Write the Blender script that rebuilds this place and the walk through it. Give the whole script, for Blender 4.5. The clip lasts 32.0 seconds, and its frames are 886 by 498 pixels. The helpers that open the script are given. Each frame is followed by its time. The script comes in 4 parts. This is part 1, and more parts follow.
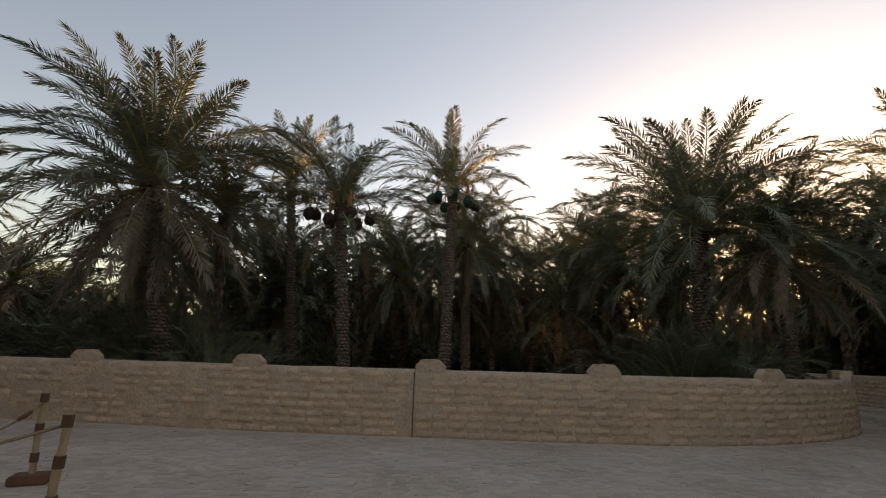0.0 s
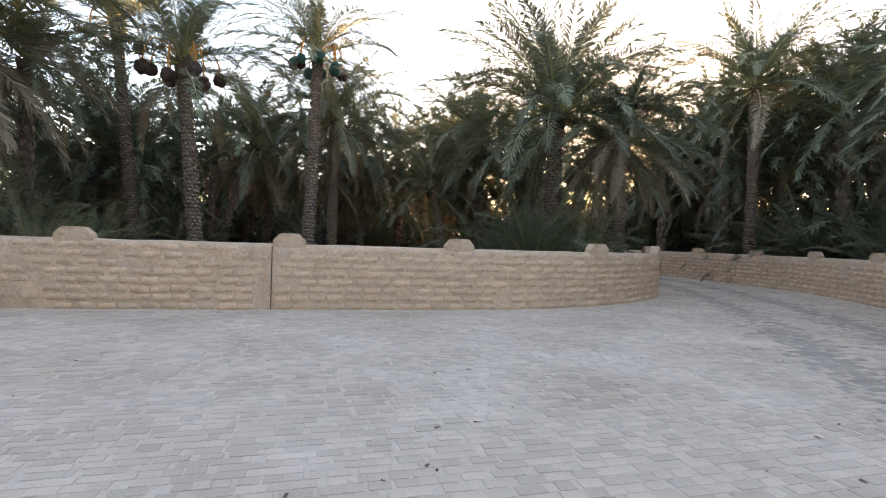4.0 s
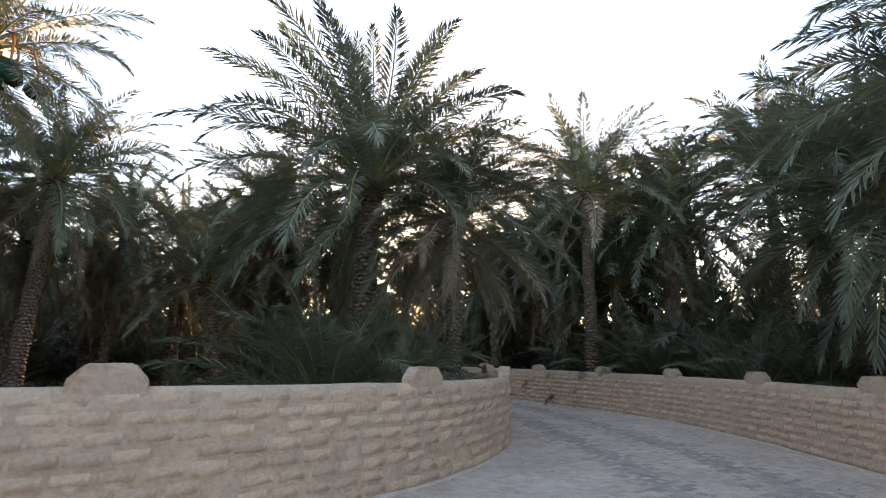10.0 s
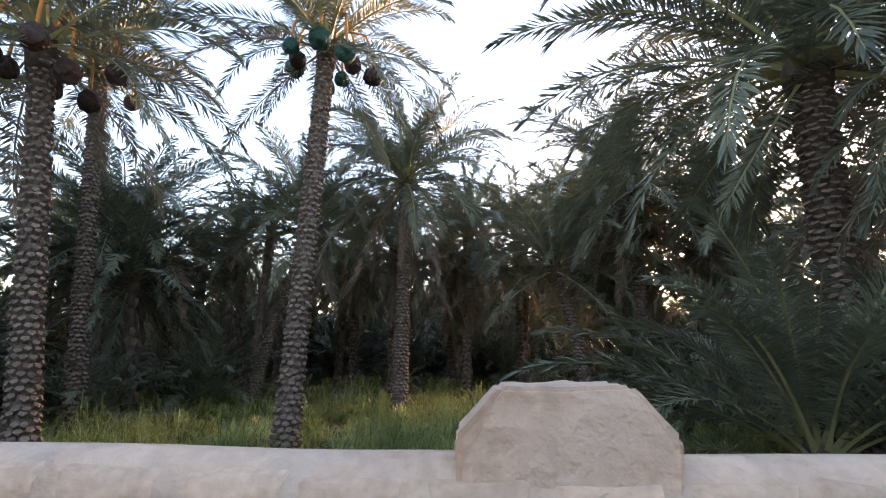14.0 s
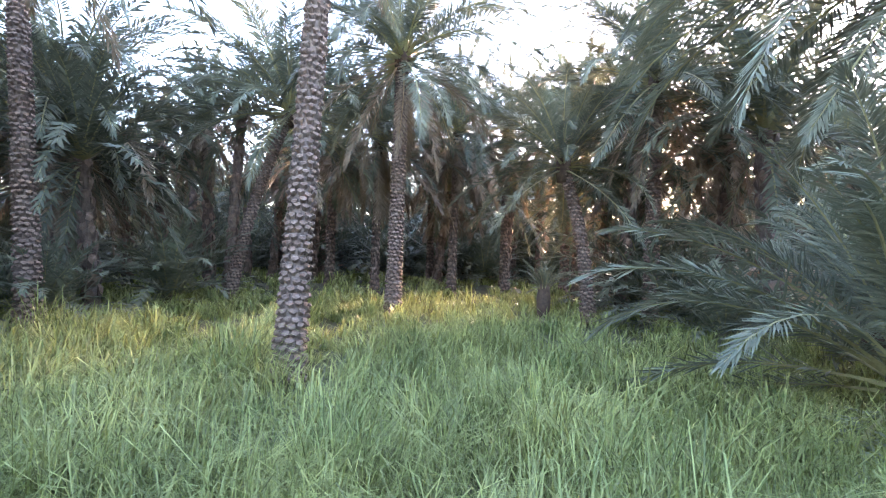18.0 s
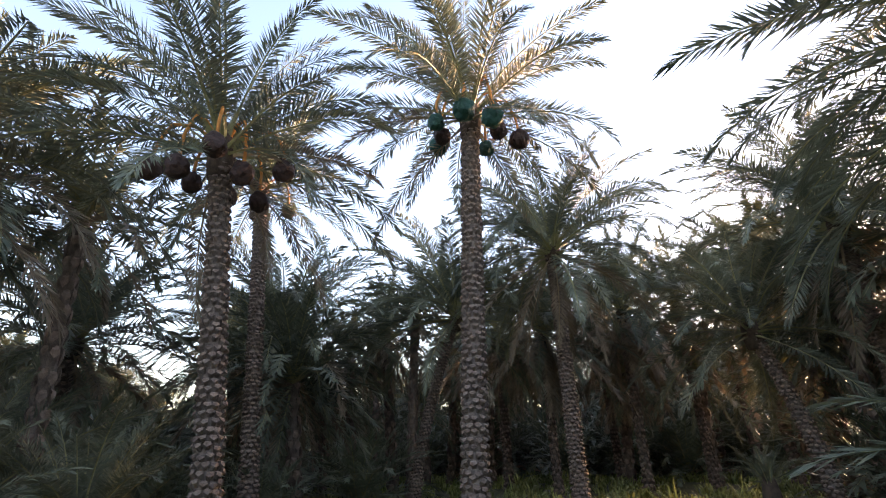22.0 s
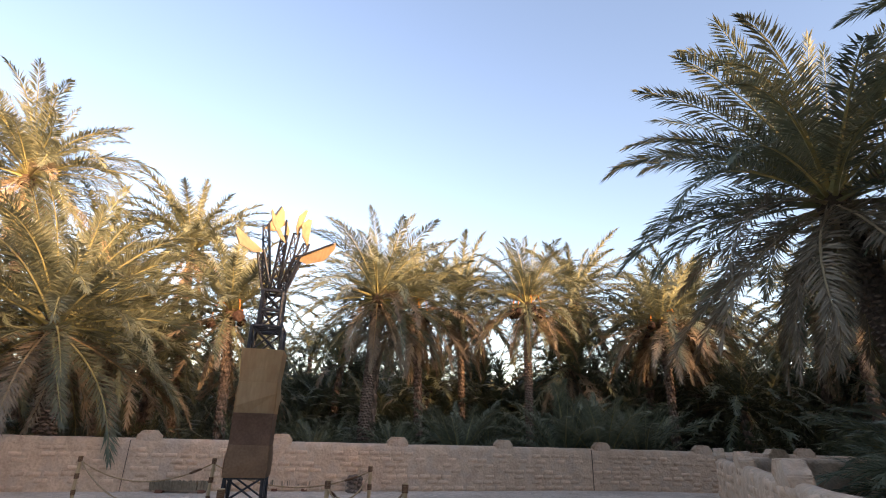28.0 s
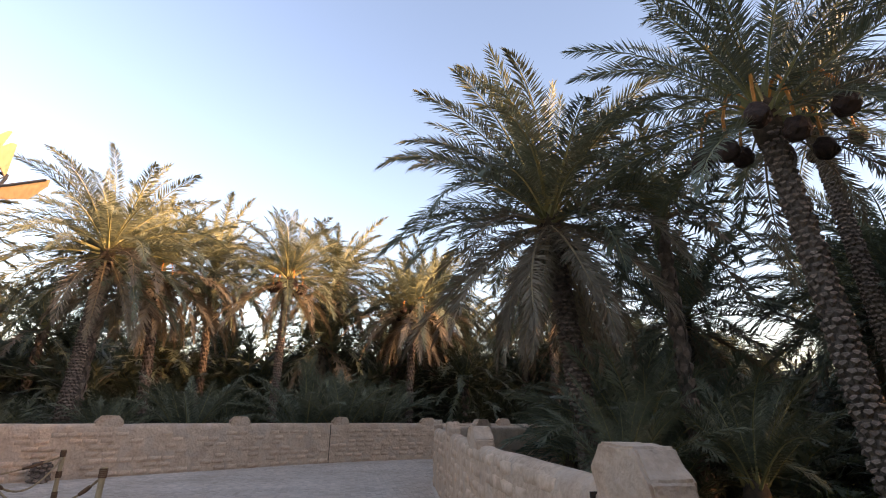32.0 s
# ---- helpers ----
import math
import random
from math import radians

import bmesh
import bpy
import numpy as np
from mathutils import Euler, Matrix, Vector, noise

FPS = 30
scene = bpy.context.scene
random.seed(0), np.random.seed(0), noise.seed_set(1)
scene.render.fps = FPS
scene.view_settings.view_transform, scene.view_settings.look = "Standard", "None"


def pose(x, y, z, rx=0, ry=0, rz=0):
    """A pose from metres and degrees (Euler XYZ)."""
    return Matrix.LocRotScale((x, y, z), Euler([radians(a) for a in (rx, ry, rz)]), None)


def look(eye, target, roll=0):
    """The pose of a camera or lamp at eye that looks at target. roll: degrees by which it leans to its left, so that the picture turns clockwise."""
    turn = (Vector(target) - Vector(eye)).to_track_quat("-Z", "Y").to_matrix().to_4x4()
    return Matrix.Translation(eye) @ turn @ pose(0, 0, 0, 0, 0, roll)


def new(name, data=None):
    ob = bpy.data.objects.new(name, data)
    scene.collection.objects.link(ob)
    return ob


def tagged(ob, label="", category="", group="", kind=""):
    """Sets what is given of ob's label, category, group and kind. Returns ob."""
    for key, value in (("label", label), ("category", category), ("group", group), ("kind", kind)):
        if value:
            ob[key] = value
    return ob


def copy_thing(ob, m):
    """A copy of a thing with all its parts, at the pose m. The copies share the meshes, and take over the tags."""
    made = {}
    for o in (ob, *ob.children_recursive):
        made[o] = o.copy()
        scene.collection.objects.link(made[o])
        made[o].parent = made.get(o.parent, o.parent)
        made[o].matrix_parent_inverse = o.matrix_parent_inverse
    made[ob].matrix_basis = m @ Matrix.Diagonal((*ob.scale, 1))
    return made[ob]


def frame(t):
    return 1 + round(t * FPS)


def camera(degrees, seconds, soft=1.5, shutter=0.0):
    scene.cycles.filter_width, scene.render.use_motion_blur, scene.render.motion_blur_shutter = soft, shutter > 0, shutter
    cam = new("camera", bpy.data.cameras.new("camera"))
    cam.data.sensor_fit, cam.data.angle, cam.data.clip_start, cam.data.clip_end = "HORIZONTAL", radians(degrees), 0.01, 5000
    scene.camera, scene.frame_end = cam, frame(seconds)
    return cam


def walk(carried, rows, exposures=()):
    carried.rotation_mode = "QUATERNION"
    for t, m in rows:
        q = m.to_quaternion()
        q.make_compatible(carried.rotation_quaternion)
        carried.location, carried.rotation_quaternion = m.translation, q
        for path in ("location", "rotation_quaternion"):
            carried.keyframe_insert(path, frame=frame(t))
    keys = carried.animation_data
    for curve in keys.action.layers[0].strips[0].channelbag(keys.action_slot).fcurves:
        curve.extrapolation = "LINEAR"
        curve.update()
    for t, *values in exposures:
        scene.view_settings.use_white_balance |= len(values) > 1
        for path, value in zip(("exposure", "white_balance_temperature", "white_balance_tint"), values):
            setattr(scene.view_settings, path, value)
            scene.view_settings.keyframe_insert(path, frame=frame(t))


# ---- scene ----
cam = camera(83.7, 32.0, soft=1.1)
# seconds, place, yaw, pitch, roll
ROWS = [
    (0.0, 0.242, 0.283, 1.483, 0.7, 12.4, 1.65),
    (0.5, 0.304, 0.269, 1.49, 4.93, 12.3, 2.43),
    (1.0, 0.297, 0.27, 1.487, 7.2, 11.9, 2.47),
    (1.5, 0.337, 0.264, 1.474, 2.69, 10.2, 1.5),
    (2.0, 0.373, 0.279, 1.473, -0.2, 8.73, 0.93),
    (2.5, 0.373, 0.29, 1.47, -1.17, 8.58, 0.65),
    (3.0, 0.398, 0.313, 1.471, -3.9, 7.62, 0.15),
    (3.5, 0.421, 0.317, 1.426, -7.19, 3.21, -0.3),
    (4.0, 0.429, 0.344, 1.39, -14.42, -0.86, 1.82),
    (4.5, 0.549, 0.414, 1.414, -21.94, -1.26, 3.64),
    (6.5, 0.934, 1.639, 1.459, -24.95, 9.17, 4.26),
    (7.0, 1.215, 2.042, 1.437, -26.48, 9.2, 3.86),
    (7.5, 1.586, 2.366, 1.402, -35.21, 5.97, -0.13),
    (8.0, 1.911, 2.799, 1.391, -45.27, 0.85, -1.35),
    (8.5, 2.26, 3.209, 1.389, -48.47, -1.66, -0.76),
    (9.0, 2.662, 3.658, 1.418, -40.55, 1.85, -0.61),
    (9.5, 2.955, 4.198, 1.464, -38.08, 5.65, 0.61),
    (10.0, 3.222, 4.741, 1.541, -33.07, 12.65, 1.35),
    (10.5, 3.445, 5.291, 1.532, -26.47, 13.96, 3.49),
    (11.0, 3.499, 5.833, 1.527, -21.0, 13.85, 6.14),
    (11.5, 3.6, 6.25, 1.531, -10.15, 15.27, 8.59),
    (12.0, 3.455, 6.714, 1.528, -3.07, 14.85, 5.85),
    (12.5, 3.286, 7.177, 1.531, -1.83, 14.31, 2.91),
    (13.0, 3.267, 7.601, 1.533, 1.76, 13.87, 2.48),
    (13.5, 3.148, 8.059, 1.528, 2.43, 13.1, 0.58),
    (14.0, 2.977, 8.494, 1.544, 2.73, 11.43, 0.19),
    (14.5, 2.85, 8.899, 1.51, 3.78, 6.94, 0.46),
    (16.5, 2.017, 9.712, 1.496, 0.45, 4.78, 2.36),
    (17.0, 2.026, 9.726, 1.494, 0.23, 2.33, 1.68),
    (17.5, 2.001, 9.736, 1.493, -0.81, 1.22, 2.07),
    (18.0, 1.984, 9.717, 1.483, -1.67, 0.23, 2.08),
    (18.5, 2.023, 9.687, 1.452, -1.62, 0.52, 1.52),
    (19.0, 2.071, 9.680, 1.426, 3.35, 1.66, -0.04),
    (19.5, 2.011, 9.577, 1.492, 5.04, 9.31, -0.10),
    (20.0, 2.010, 9.517, 1.536, 4.85, 14.38, -0.72),
    (20.5, 2.029, 9.477, 1.543, 6.63, 18.45, -2.01),
    (21.0, 2.038, 9.459, 1.540, 11.19, 19.23, -1.18),
    (21.5, 2.049, 9.448, 1.526, 16.10, 19.39, -0.13),
    (22.0, 2.042, 9.406, 1.519, 17.18, 21.90, -2.06),
    (22.5, 2.027, 9.430, 1.512, 17.30, 25.24, -3.03),
    (23.0, 2.031, 9.436, 1.509, 17.21, 29.20, -3.67),
    (23.5, 2.043, 9.419, 1.506, 17.80, 26.00, -4.85),
    (24.0, 2.046, 9.385, 1.502, 25.84, 24.09, -4.77),
    (24.5, 2.037, 9.334, 1.514, 37.21, 24.38, -2.95),
    (26.5, 2.307, 8.773, 1.556, 74.41, 20.44, 2.96),
    (27.0, 2.268, 8.701, 1.548, 84.87, 20.74, 4.28),
    (27.5, 2.262, 8.594, 1.558, 98.15, 19.77, 3.47),
    (28.0, 2.246, 8.511, 1.582, 106.53, 20.45, 1.72),
    (28.5, 2.251, 8.507, 1.609, 112.01, 22.36, 1.82),
    (29.0, 2.257, 8.501, 1.601, 111.82, 21.27, 2.03),
    (29.5, 2.269, 8.561, 1.577, 103.38, 19.2, 0.27),
    (30.0, 2.262, 8.585, 1.561, 98.66, 18.12, 0.21),
    (30.5, 2.251, 8.591, 1.546, 98.16, 18.21, -0.06),
    (31.0, 2.246, 8.593, 1.555, 96.41, 18.25, -0.31),
    (31.5, 2.256, 8.608, 1.557, 88.03, 18.33, -1.15),
    (32.0, 2.285, 8.692, 1.57, 79.11, 18.52, 0.72),
]


def eye_pose(x, y, z, yaw, pitch, roll):
    ahead = Vector((-math.sin(radians(yaw)) * math.cos(radians(pitch)), math.cos(radians(yaw)) * math.cos(radians(pitch)), math.sin(radians(pitch))))
    return look(Vector((x, y, z)), Vector((x, y, z)) + ahead, roll)


EXPOSURES = [(0, 1.89, 8700, 27), (2, 1.99, 8700, 27), (3, 2.44, 8500, 26), (4, 3.64, 7300, 25), (5, 3.44, 7050, 25), (7, 2.94, 6950, 24), (8, 3.54, 7050, 24), (9, 3.74, 7050, 24), (9.5, 3.7, 6700, 24), (10.5, 2.98, 6850, 24), (11.5, 2.82, 6950, 25), (13, 3.44, 6750, 26), (14.5, 4.04, 6400, 29), (16.5, 5.43, 5950, 33), (19, 5.53, 6000, 33), (20, 4.8, 6100, 31), (21, 4.04, 6400, 30), (23, 3.4, 7000, 30), (24.5, 3.22, 7300, 31), (27, 2.7, 6800, 30), (28, 2.72, 6750, 28), (29, 2.55, 6450, 27), (30.5, 2.68, 6550, 29), (32, 2.82, 7000, 31)]
walk(cam, [(t, eye_pose(*rest)) for t, *rest in ROWS], EXPOSURES)

# ---- world and sun ----
SUN_TURN, SUN_UP = 33.8, 7.5
world = bpy.data.worlds.new("evening_sky")
scene.world = world
world.use_nodes = True
wn = world.node_tree.nodes
sky = wn.new("ShaderNodeTexSky")
sky.sky_type = "NISHITA"
sky.sun_disc = False
sky.sun_elevation, sky.sun_rotation = radians(SUN_UP), radians(SUN_TURN)
sky.altitude, sky.air_density, sky.dust_density, sky.ozone_density = 0, 1.0, 0.55, 1.0
world.node_tree.links.new(sky.outputs[0], wn["Background"].inputs[0])
wn["Background"].inputs[1].default_value = 0.09
sun = new("sun", bpy.data.lights.new("sun", "SUN"))
sun.data.energy, sun.data.angle, sun.data.color = 3.9, radians(11), (1.0, 0.66, 0.33)
sun_way = Vector((math.sin(radians(SUN_TURN)) * math.cos(radians(SUN_UP)), math.cos(radians(SUN_TURN)) * math.cos(radians(SUN_UP)), math.sin(radians(SUN_UP))))
sun.matrix_world = look((0, 0, 30), Vector((0, 0, 30)) - sun_way)


# ---- materials ----
def material(name, low, high, scale=4.0, rough=0.8, bump=0.3, fine=60.0, spread=0.0, source="", spec=0.3, metal=0.0, through_light=0.0, stretch=(1, 1, 1), depth=0.01, patch=None):
    """Two colours mixed by coarse and fine noise; spread: how far single pieces differ; through_light: how much light passes."""
    m = bpy.data.materials.new(name)
    m.use_nodes = True
    nt = m.node_tree
    nd, ln = nt.nodes, nt.links
    bsdf = nd["Principled BSDF"]
    co = nd.new("ShaderNodeTexCoord")
    mp = nd.new("ShaderNodeMapping")
    mp.inputs["Scale"].default_value = stretch
    ln.new(co.outputs["Object"], mp.inputs["Vector"])
    a = nd.new("ShaderNodeTexNoise")
    a.inputs["Scale"].default_value, a.inputs["Detail"].default_value = scale, 5
    b = nd.new("ShaderNodeTexNoise")
    b.inputs["Scale"].default_value, b.inputs["Detail"].default_value = fine, 3
    for k in (a, b):
        ln.new(mp.outputs[0], k.inputs["Vector"])
    both = nd.new("ShaderNodeMix")
    both.inputs["Factor"].default_value = 0.4
    ln.new(a.outputs[0], both.inputs[2])
    ln.new(b.outputs[0], both.inputs[3])
    ramp = nd.new("ShaderNodeMapRange")
    ramp.inputs[1].default_value, ramp.inputs[2].default_value = 0.36, 0.64
    ln.new(both.outputs[0], ramp.inputs[0])
    colour = nd.new("ShaderNodeMix")
    colour.data_type = "RGBA"
    colour.inputs[6].default_value, colour.inputs[7].default_value = (*low, 1), (*high, 1)
    ln.new(ramp.outputs[0], colour.inputs[0])
    out = colour.outputs[2]
    if patch:
        third = nd.new("ShaderNodeTexNoise")
        third.inputs["Scale"].default_value, third.inputs["Detail"].default_value = patch[1], 4
        ln.new(mp.outputs[0], third.inputs["Vector"])
        share = nd.new("ShaderNodeMapRange")
        share.inputs[1].default_value, share.inputs[2].default_value, share.inputs[4].default_value = 0.48, 0.62, patch[2]
        ln.new(third.outputs[0], share.inputs[0])
        blot = nd.new("ShaderNodeMix")
        blot.data_type = "RGBA"
        blot.inputs[7].default_value = (*patch[0], 1)
        ln.new(share.outputs[0], blot.inputs[0])
        ln.new(out, blot.inputs[6])
        out = blot.outputs[2]
    if spread:
        info = nd.new("ShaderNodeObjectInfo") if source == "object" else nd.new("ShaderNodeNewGeometry")
        span = nd.new("ShaderNodeMapRange")
        span.inputs[3].default_value, span.inputs[4].default_value = 1 - spread, 1 + spread
        ln.new(info.outputs["Random" if source == "object" else "Random Per Island"], span.inputs[0])
        hsv = nd.new("ShaderNodeHueSaturation")
        ln.new(span.outputs[0], hsv.inputs["Value"])
        ln.new(out, hsv.inputs["Color"])
        out = hsv.outputs[0]
    ln.new(out, bsdf.inputs["Base Color"])
    bsdf.inputs["Roughness"].default_value = rough
    bsdf.inputs["Metallic"].default_value = metal
    bsdf.inputs["Specular IOR Level"].default_value = spec
    if bump:
        bp = nd.new("ShaderNodeBump")
        bp.inputs["Strength"].default_value, bp.inputs["Distance"].default_value = bump, depth
        ln.new(both.outputs[0], bp.inputs["Height"])
        ln.new(bp.outputs[0], bsdf.inputs["Normal"])
    if through_light:
        tr = nd.new("ShaderNodeBsdfTranslucent")
        ln.new(out, tr.inputs["Color"])
        mix = nd.new("ShaderNodeMixShader")
        mix.inputs[0].default_value = through_light
        ln.new(bsdf.outputs[0], mix.inputs[1])
        ln.new(tr.outputs[0], mix.inputs[2])
        ln.new(mix.outputs[0], nd["Material Output"].inputs["Surface"])
    return m


M_SETT = material("sett_stone", (0.45, 0.35, 0.265), (0.64, 0.525, 0.43), 0.8, 0.8, 0.35, 70, 0.13, "island")
M_SETT_ONE = material("sett_stone_single", (0.45, 0.35, 0.265), (0.64, 0.525, 0.43), 0.8, 0.8, 0.35, 70, 0.13, "object")
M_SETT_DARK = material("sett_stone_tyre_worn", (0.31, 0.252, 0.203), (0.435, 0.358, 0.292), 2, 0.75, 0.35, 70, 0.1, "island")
M_JOINT = material("joint_sand", (0.5, 0.4, 0.315), (0.64, 0.53, 0.43), 6, 0.95, 0.4, 90)
M_MUD = material("mud_plaster", (0.45, 0.31, 0.212), (0.66, 0.47, 0.328), 3.5, 0.95, 0.9, 17, depth=0.07, patch=((0.47, 0.375, 0.295), 2.6, 0.45))
M_BRICK = material("mud_brick", (0.48, 0.33, 0.224), (0.69, 0.495, 0.35), 6, 0.95, 0.9, 26, 0.13, "object", depth=0.025)
M_BRICK_FAR = material("mud_brick_joined", (0.48, 0.33, 0.224), (0.69, 0.495, 0.35), 6, 0.95, 0.9, 26, 0.12, "island", depth=0.02)
M_GAP = material("dark_joint_filler", (0.03, 0.025, 0.02), (0.06, 0.05, 0.04), 8, 0.9, 0.2)
M_LEAF = material("palm_leaflet", (0.1, 0.118, 0.078), (0.2, 0.212, 0.138), 1.6, 0.5, 0.0, 12, 0.3, "object", 0.32, 0, 0.18)
M_LEAF_FAR = material("palm_leaflet_far", (0.085, 0.102, 0.066), (0.175, 0.188, 0.12), 0.9, 0.5, 0.0, 6, 0.28, "object", 0.3, 0, 0.16)
M_LEAF_DRY = material("dry_palm_leaflet", (0.17, 0.132, 0.088), (0.31, 0.25, 0.175), 1.8, 0.7, 0.0, 12, 0.25, "object", 0.3, 0, 0.15)
M_RIB = material("frond_rib", (0.2, 0.19, 0.08), (0.32, 0.3, 0.14), 3, 0.5, 0.1, 30)
M_RIB_DRY = material("dry_frond_rib", (0.24, 0.17, 0.09), (0.36, 0.27, 0.16), 3, 0.7, 0.1, 30)
M_BARK = material("palm_bark", (0.1, 0.076, 0.06), (0.21, 0.163, 0.13), 6, 0.9, 0.6, 40, 0.12, "object", depth=0.02)
M_BOOT = material("palm_leaf_base", (0.13, 0.09, 0.066), (0.28, 0.205, 0.158), 7, 0.9, 0.5, 50, 0.2, "island", depth=0.01)
M_FIBRE = material("palm_fibre", (0.05, 0.035, 0.025), (0.11, 0.075, 0.05), 12, 0.95, 0.6, 60)
M_GRASS = material("green_grass", (0.11, 0.155, 0.04), (0.4, 0.415, 0.14), 0.9, 0.5, 0.0, 7, 0.45, "island", 0.4, 0, 0.3)
# far darker than the leaflets: shade between the trunks is painted into this colour
M_GROVE_SHADE = material("far_foliage_in_shade", (0.018, 0.024, 0.014), (0.06, 0.07, 0.035), 0.5, 0.9, 0.8, 4, depth=0.4)
M_EARTH = material("grove_earth", (0.05, 0.055, 0.025), (0.11, 0.1, 0.05), 2, 0.95, 0.6)
M_DATE = material("dark_date_net", (0.03, 0.02, 0.018), (0.075, 0.04, 0.03), 14, 0.7, 0.6, 60)
M_DATE_GREEN = material("green_net", (0.012, 0.05, 0.04), (0.025, 0.1, 0.075), 10, 0.6, 0.4, 60)
M_STALK = material("orange_date_stalk", (0.45, 0.16, 0.03), (0.6, 0.25, 0.05), 8, 0.6, 0.2)
M_STEEL = material("black_painted_steel", (0.015, 0.016, 0.02), (0.03, 0.031, 0.036), 9, 0.45, 0.1, 60, spec=0.5)
M_PLY = material("weathered_plywood", (0.44, 0.29, 0.145), (0.58, 0.41, 0.225), 2, 0.7, 0.2, 20, stretch=(1, 1, 0.25))
M_RUST = material("brown_sheet", (0.19, 0.105, 0.065), (0.31, 0.185, 0.115), 2.5, 0.6, 0.2, 25)
M_RUST_PALE = material("faded_brown_sheet", (0.26, 0.155, 0.09), (0.42, 0.26, 0.15), 2.5, 0.65, 0.2, 25)
M_WOOD = material("pale_wooden_pole", (0.36, 0.25, 0.13), (0.52, 0.38, 0.22), 5, 0.7, 0.3, 40, stretch=(1, 1, 0.2))
M_LASH = material("brown_rope_lashing", (0.12, 0.06, 0.03), (0.2, 0.11, 0.06), 12, 0.9, 0.5, 80)
M_ROPE = material("hemp_rope", (0.26, 0.17, 0.09), (0.42, 0.3, 0.17), 20, 0.9, 0.6, 120)
M_RED = material("red_brown_block", (0.16, 0.07, 0.045), (0.24, 0.11, 0.07), 6, 0.85, 0.4)
M_PANEL = material("dark_glass_panel", (0.012, 0.014, 0.02), (0.02, 0.024, 0.035), 3, 0.15, 0.0, spec=0.6)
M_FRAME = material("grey_aluminium", (0.42, 0.44, 0.46), (0.55, 0.57, 0.6), 8, 0.4, 0.1, metal=0.6)
M_DEBRIS = material("dry_debris", (0.05, 0.04, 0.03), (0.14, 0.1, 0.06), 20, 0.9, 0.3, 60, 0.3, "island")


# ---- mesh helpers ----
def mesh(name, verts, faces, mats, index=None, smooth=False):
    me = bpy.data.meshes.new(name)
    me.from_pydata([tuple(v) for v in verts], [], [tuple(int(i) for i in f) for f in faces])
    for k in (mats if isinstance(mats, (list, tuple)) else [mats]):
        me.materials.append(k)
    if index is not None:
        me.polygons.foreach_set("material_index", np.asarray(index, dtype=np.int32))
    if smooth:
        me.polygons.foreach_set("use_smooth", np.ones(len(me.polygons), dtype=bool))
    me.update()
    return me


def part(name, shape, mat, parent, label="", place=None):
    """A bmesh or a mesh as one object under its parent."""
    if isinstance(shape, bmesh.types.BMesh):
        me = bpy.data.meshes.new(name)
        shape.to_mesh(me)
        shape.free()
        me.materials.append(mat)
    else:
        me = shape
    ob = new(name, me)
    ob.parent = parent
    if place is not None:
        ob.matrix_basis = place
    if label:
        ob["label"] = label
    return ob


def box(sx, sy, sz, centre=(0, 0, 0), bevel=0.0, bm=None, turn=None):
    fresh = bm is None
    bm = bm or bmesh.new()
    m = Matrix.Translation(centre) @ (turn or Matrix.Identity(4)) @ Matrix.Diagonal((sx, sy, sz, 1))
    made = bmesh.ops.create_cube(bm, size=1.0, matrix=m)
    if bevel:
        edges = list({e for v in made["verts"] for e in v.link_edges})
        bmesh.ops.bevel(bm, geom=edges, offset=bevel, segments=2, affect="EDGES")
    return bm


def rod(a, b, r, sides=8, bm=None, r2=None):
    bm = bm or bmesh.new()
    a, b = Vector(a), Vector(b)
    way = b - a
    m = Matrix.Translation((a + b) / 2) @ way.to_track_quat("Z", "Y").to_matrix().to_4x4()
    bmesh.ops.create_cone(bm, cap_ends=True, segments=sides, radius1=r, radius2=r if r2 is None else r2, depth=way.length, matrix=m)
    return bm


def tube(points, radii, sides=10):
    """Vertices and faces of a tube along points."""
    pts = np.array(points, float)
    n = len(pts)
    tan = np.gradient(pts, axis=0)
    tan /= np.linalg.norm(tan, axis=1)[:, None]
    ref = np.array((1.0, 0.0, 0.0)) if abs(tan[0][0]) < 0.9 else np.array((0.0, 1.0, 0.0))
    verts, faces = [], []
    for k in range(n):
        u = np.cross(tan[k], ref)
        u /= np.linalg.norm(u)
        w = np.cross(tan[k], u)
        for j in range(sides):
            a = 2 * math.pi * j / sides
            verts.append(pts[k] + radii[k] * (math.cos(a) * u + math.sin(a) * w))
    for k in range(n - 1):
        for j in range(sides):
            faces.append((k * sides + j, k * sides + (j + 1) % sides, (k + 1) * sides + (j + 1) % sides, (k + 1) * sides + j))
    faces.append(tuple(range(sides - 1, -1, -1)))
    faces.append(tuple((n - 1) * sides + j for j in range(sides)))
    return verts, faces


# ---- plan ----
LOW = -0.35  # the grove lies below the paving
LINE_A = [(-14.3, 22.0), (-14.1, 17.0), (-13.6, 14.2), (-12.6, 12.2), (-11.2, 11.15), (-9.0, 10.78), (-6.9, 10.6), (-3.9, 10.2), (-0.36, 9.99), (3.3, 9.87), (5.0, 9.98), (6.8, 10.45), (8.13, 11.1), (9.25, 11.85), (10.05, 12.6), (10.9, 13.8), (12.0, 15.8), (12.6, 18.5), (12.6, 23.0), (11.8, 28.0), (9.5, 35.0)]
LINE_B = [(0.0, -12.5), (4.2, -6.0), (7.3, -0.6), (9.75, 3.1), (11.1, 5.0), (12.1, 6.3), (13.15, 7.8), (14.9, 10.25), (16.3, 12.9), (17.0, 15.1), (17.35, 17.4), (17.5, 20.3), (17.3, 24.5), (16.4, 30.0), (14.0, 37.0)]
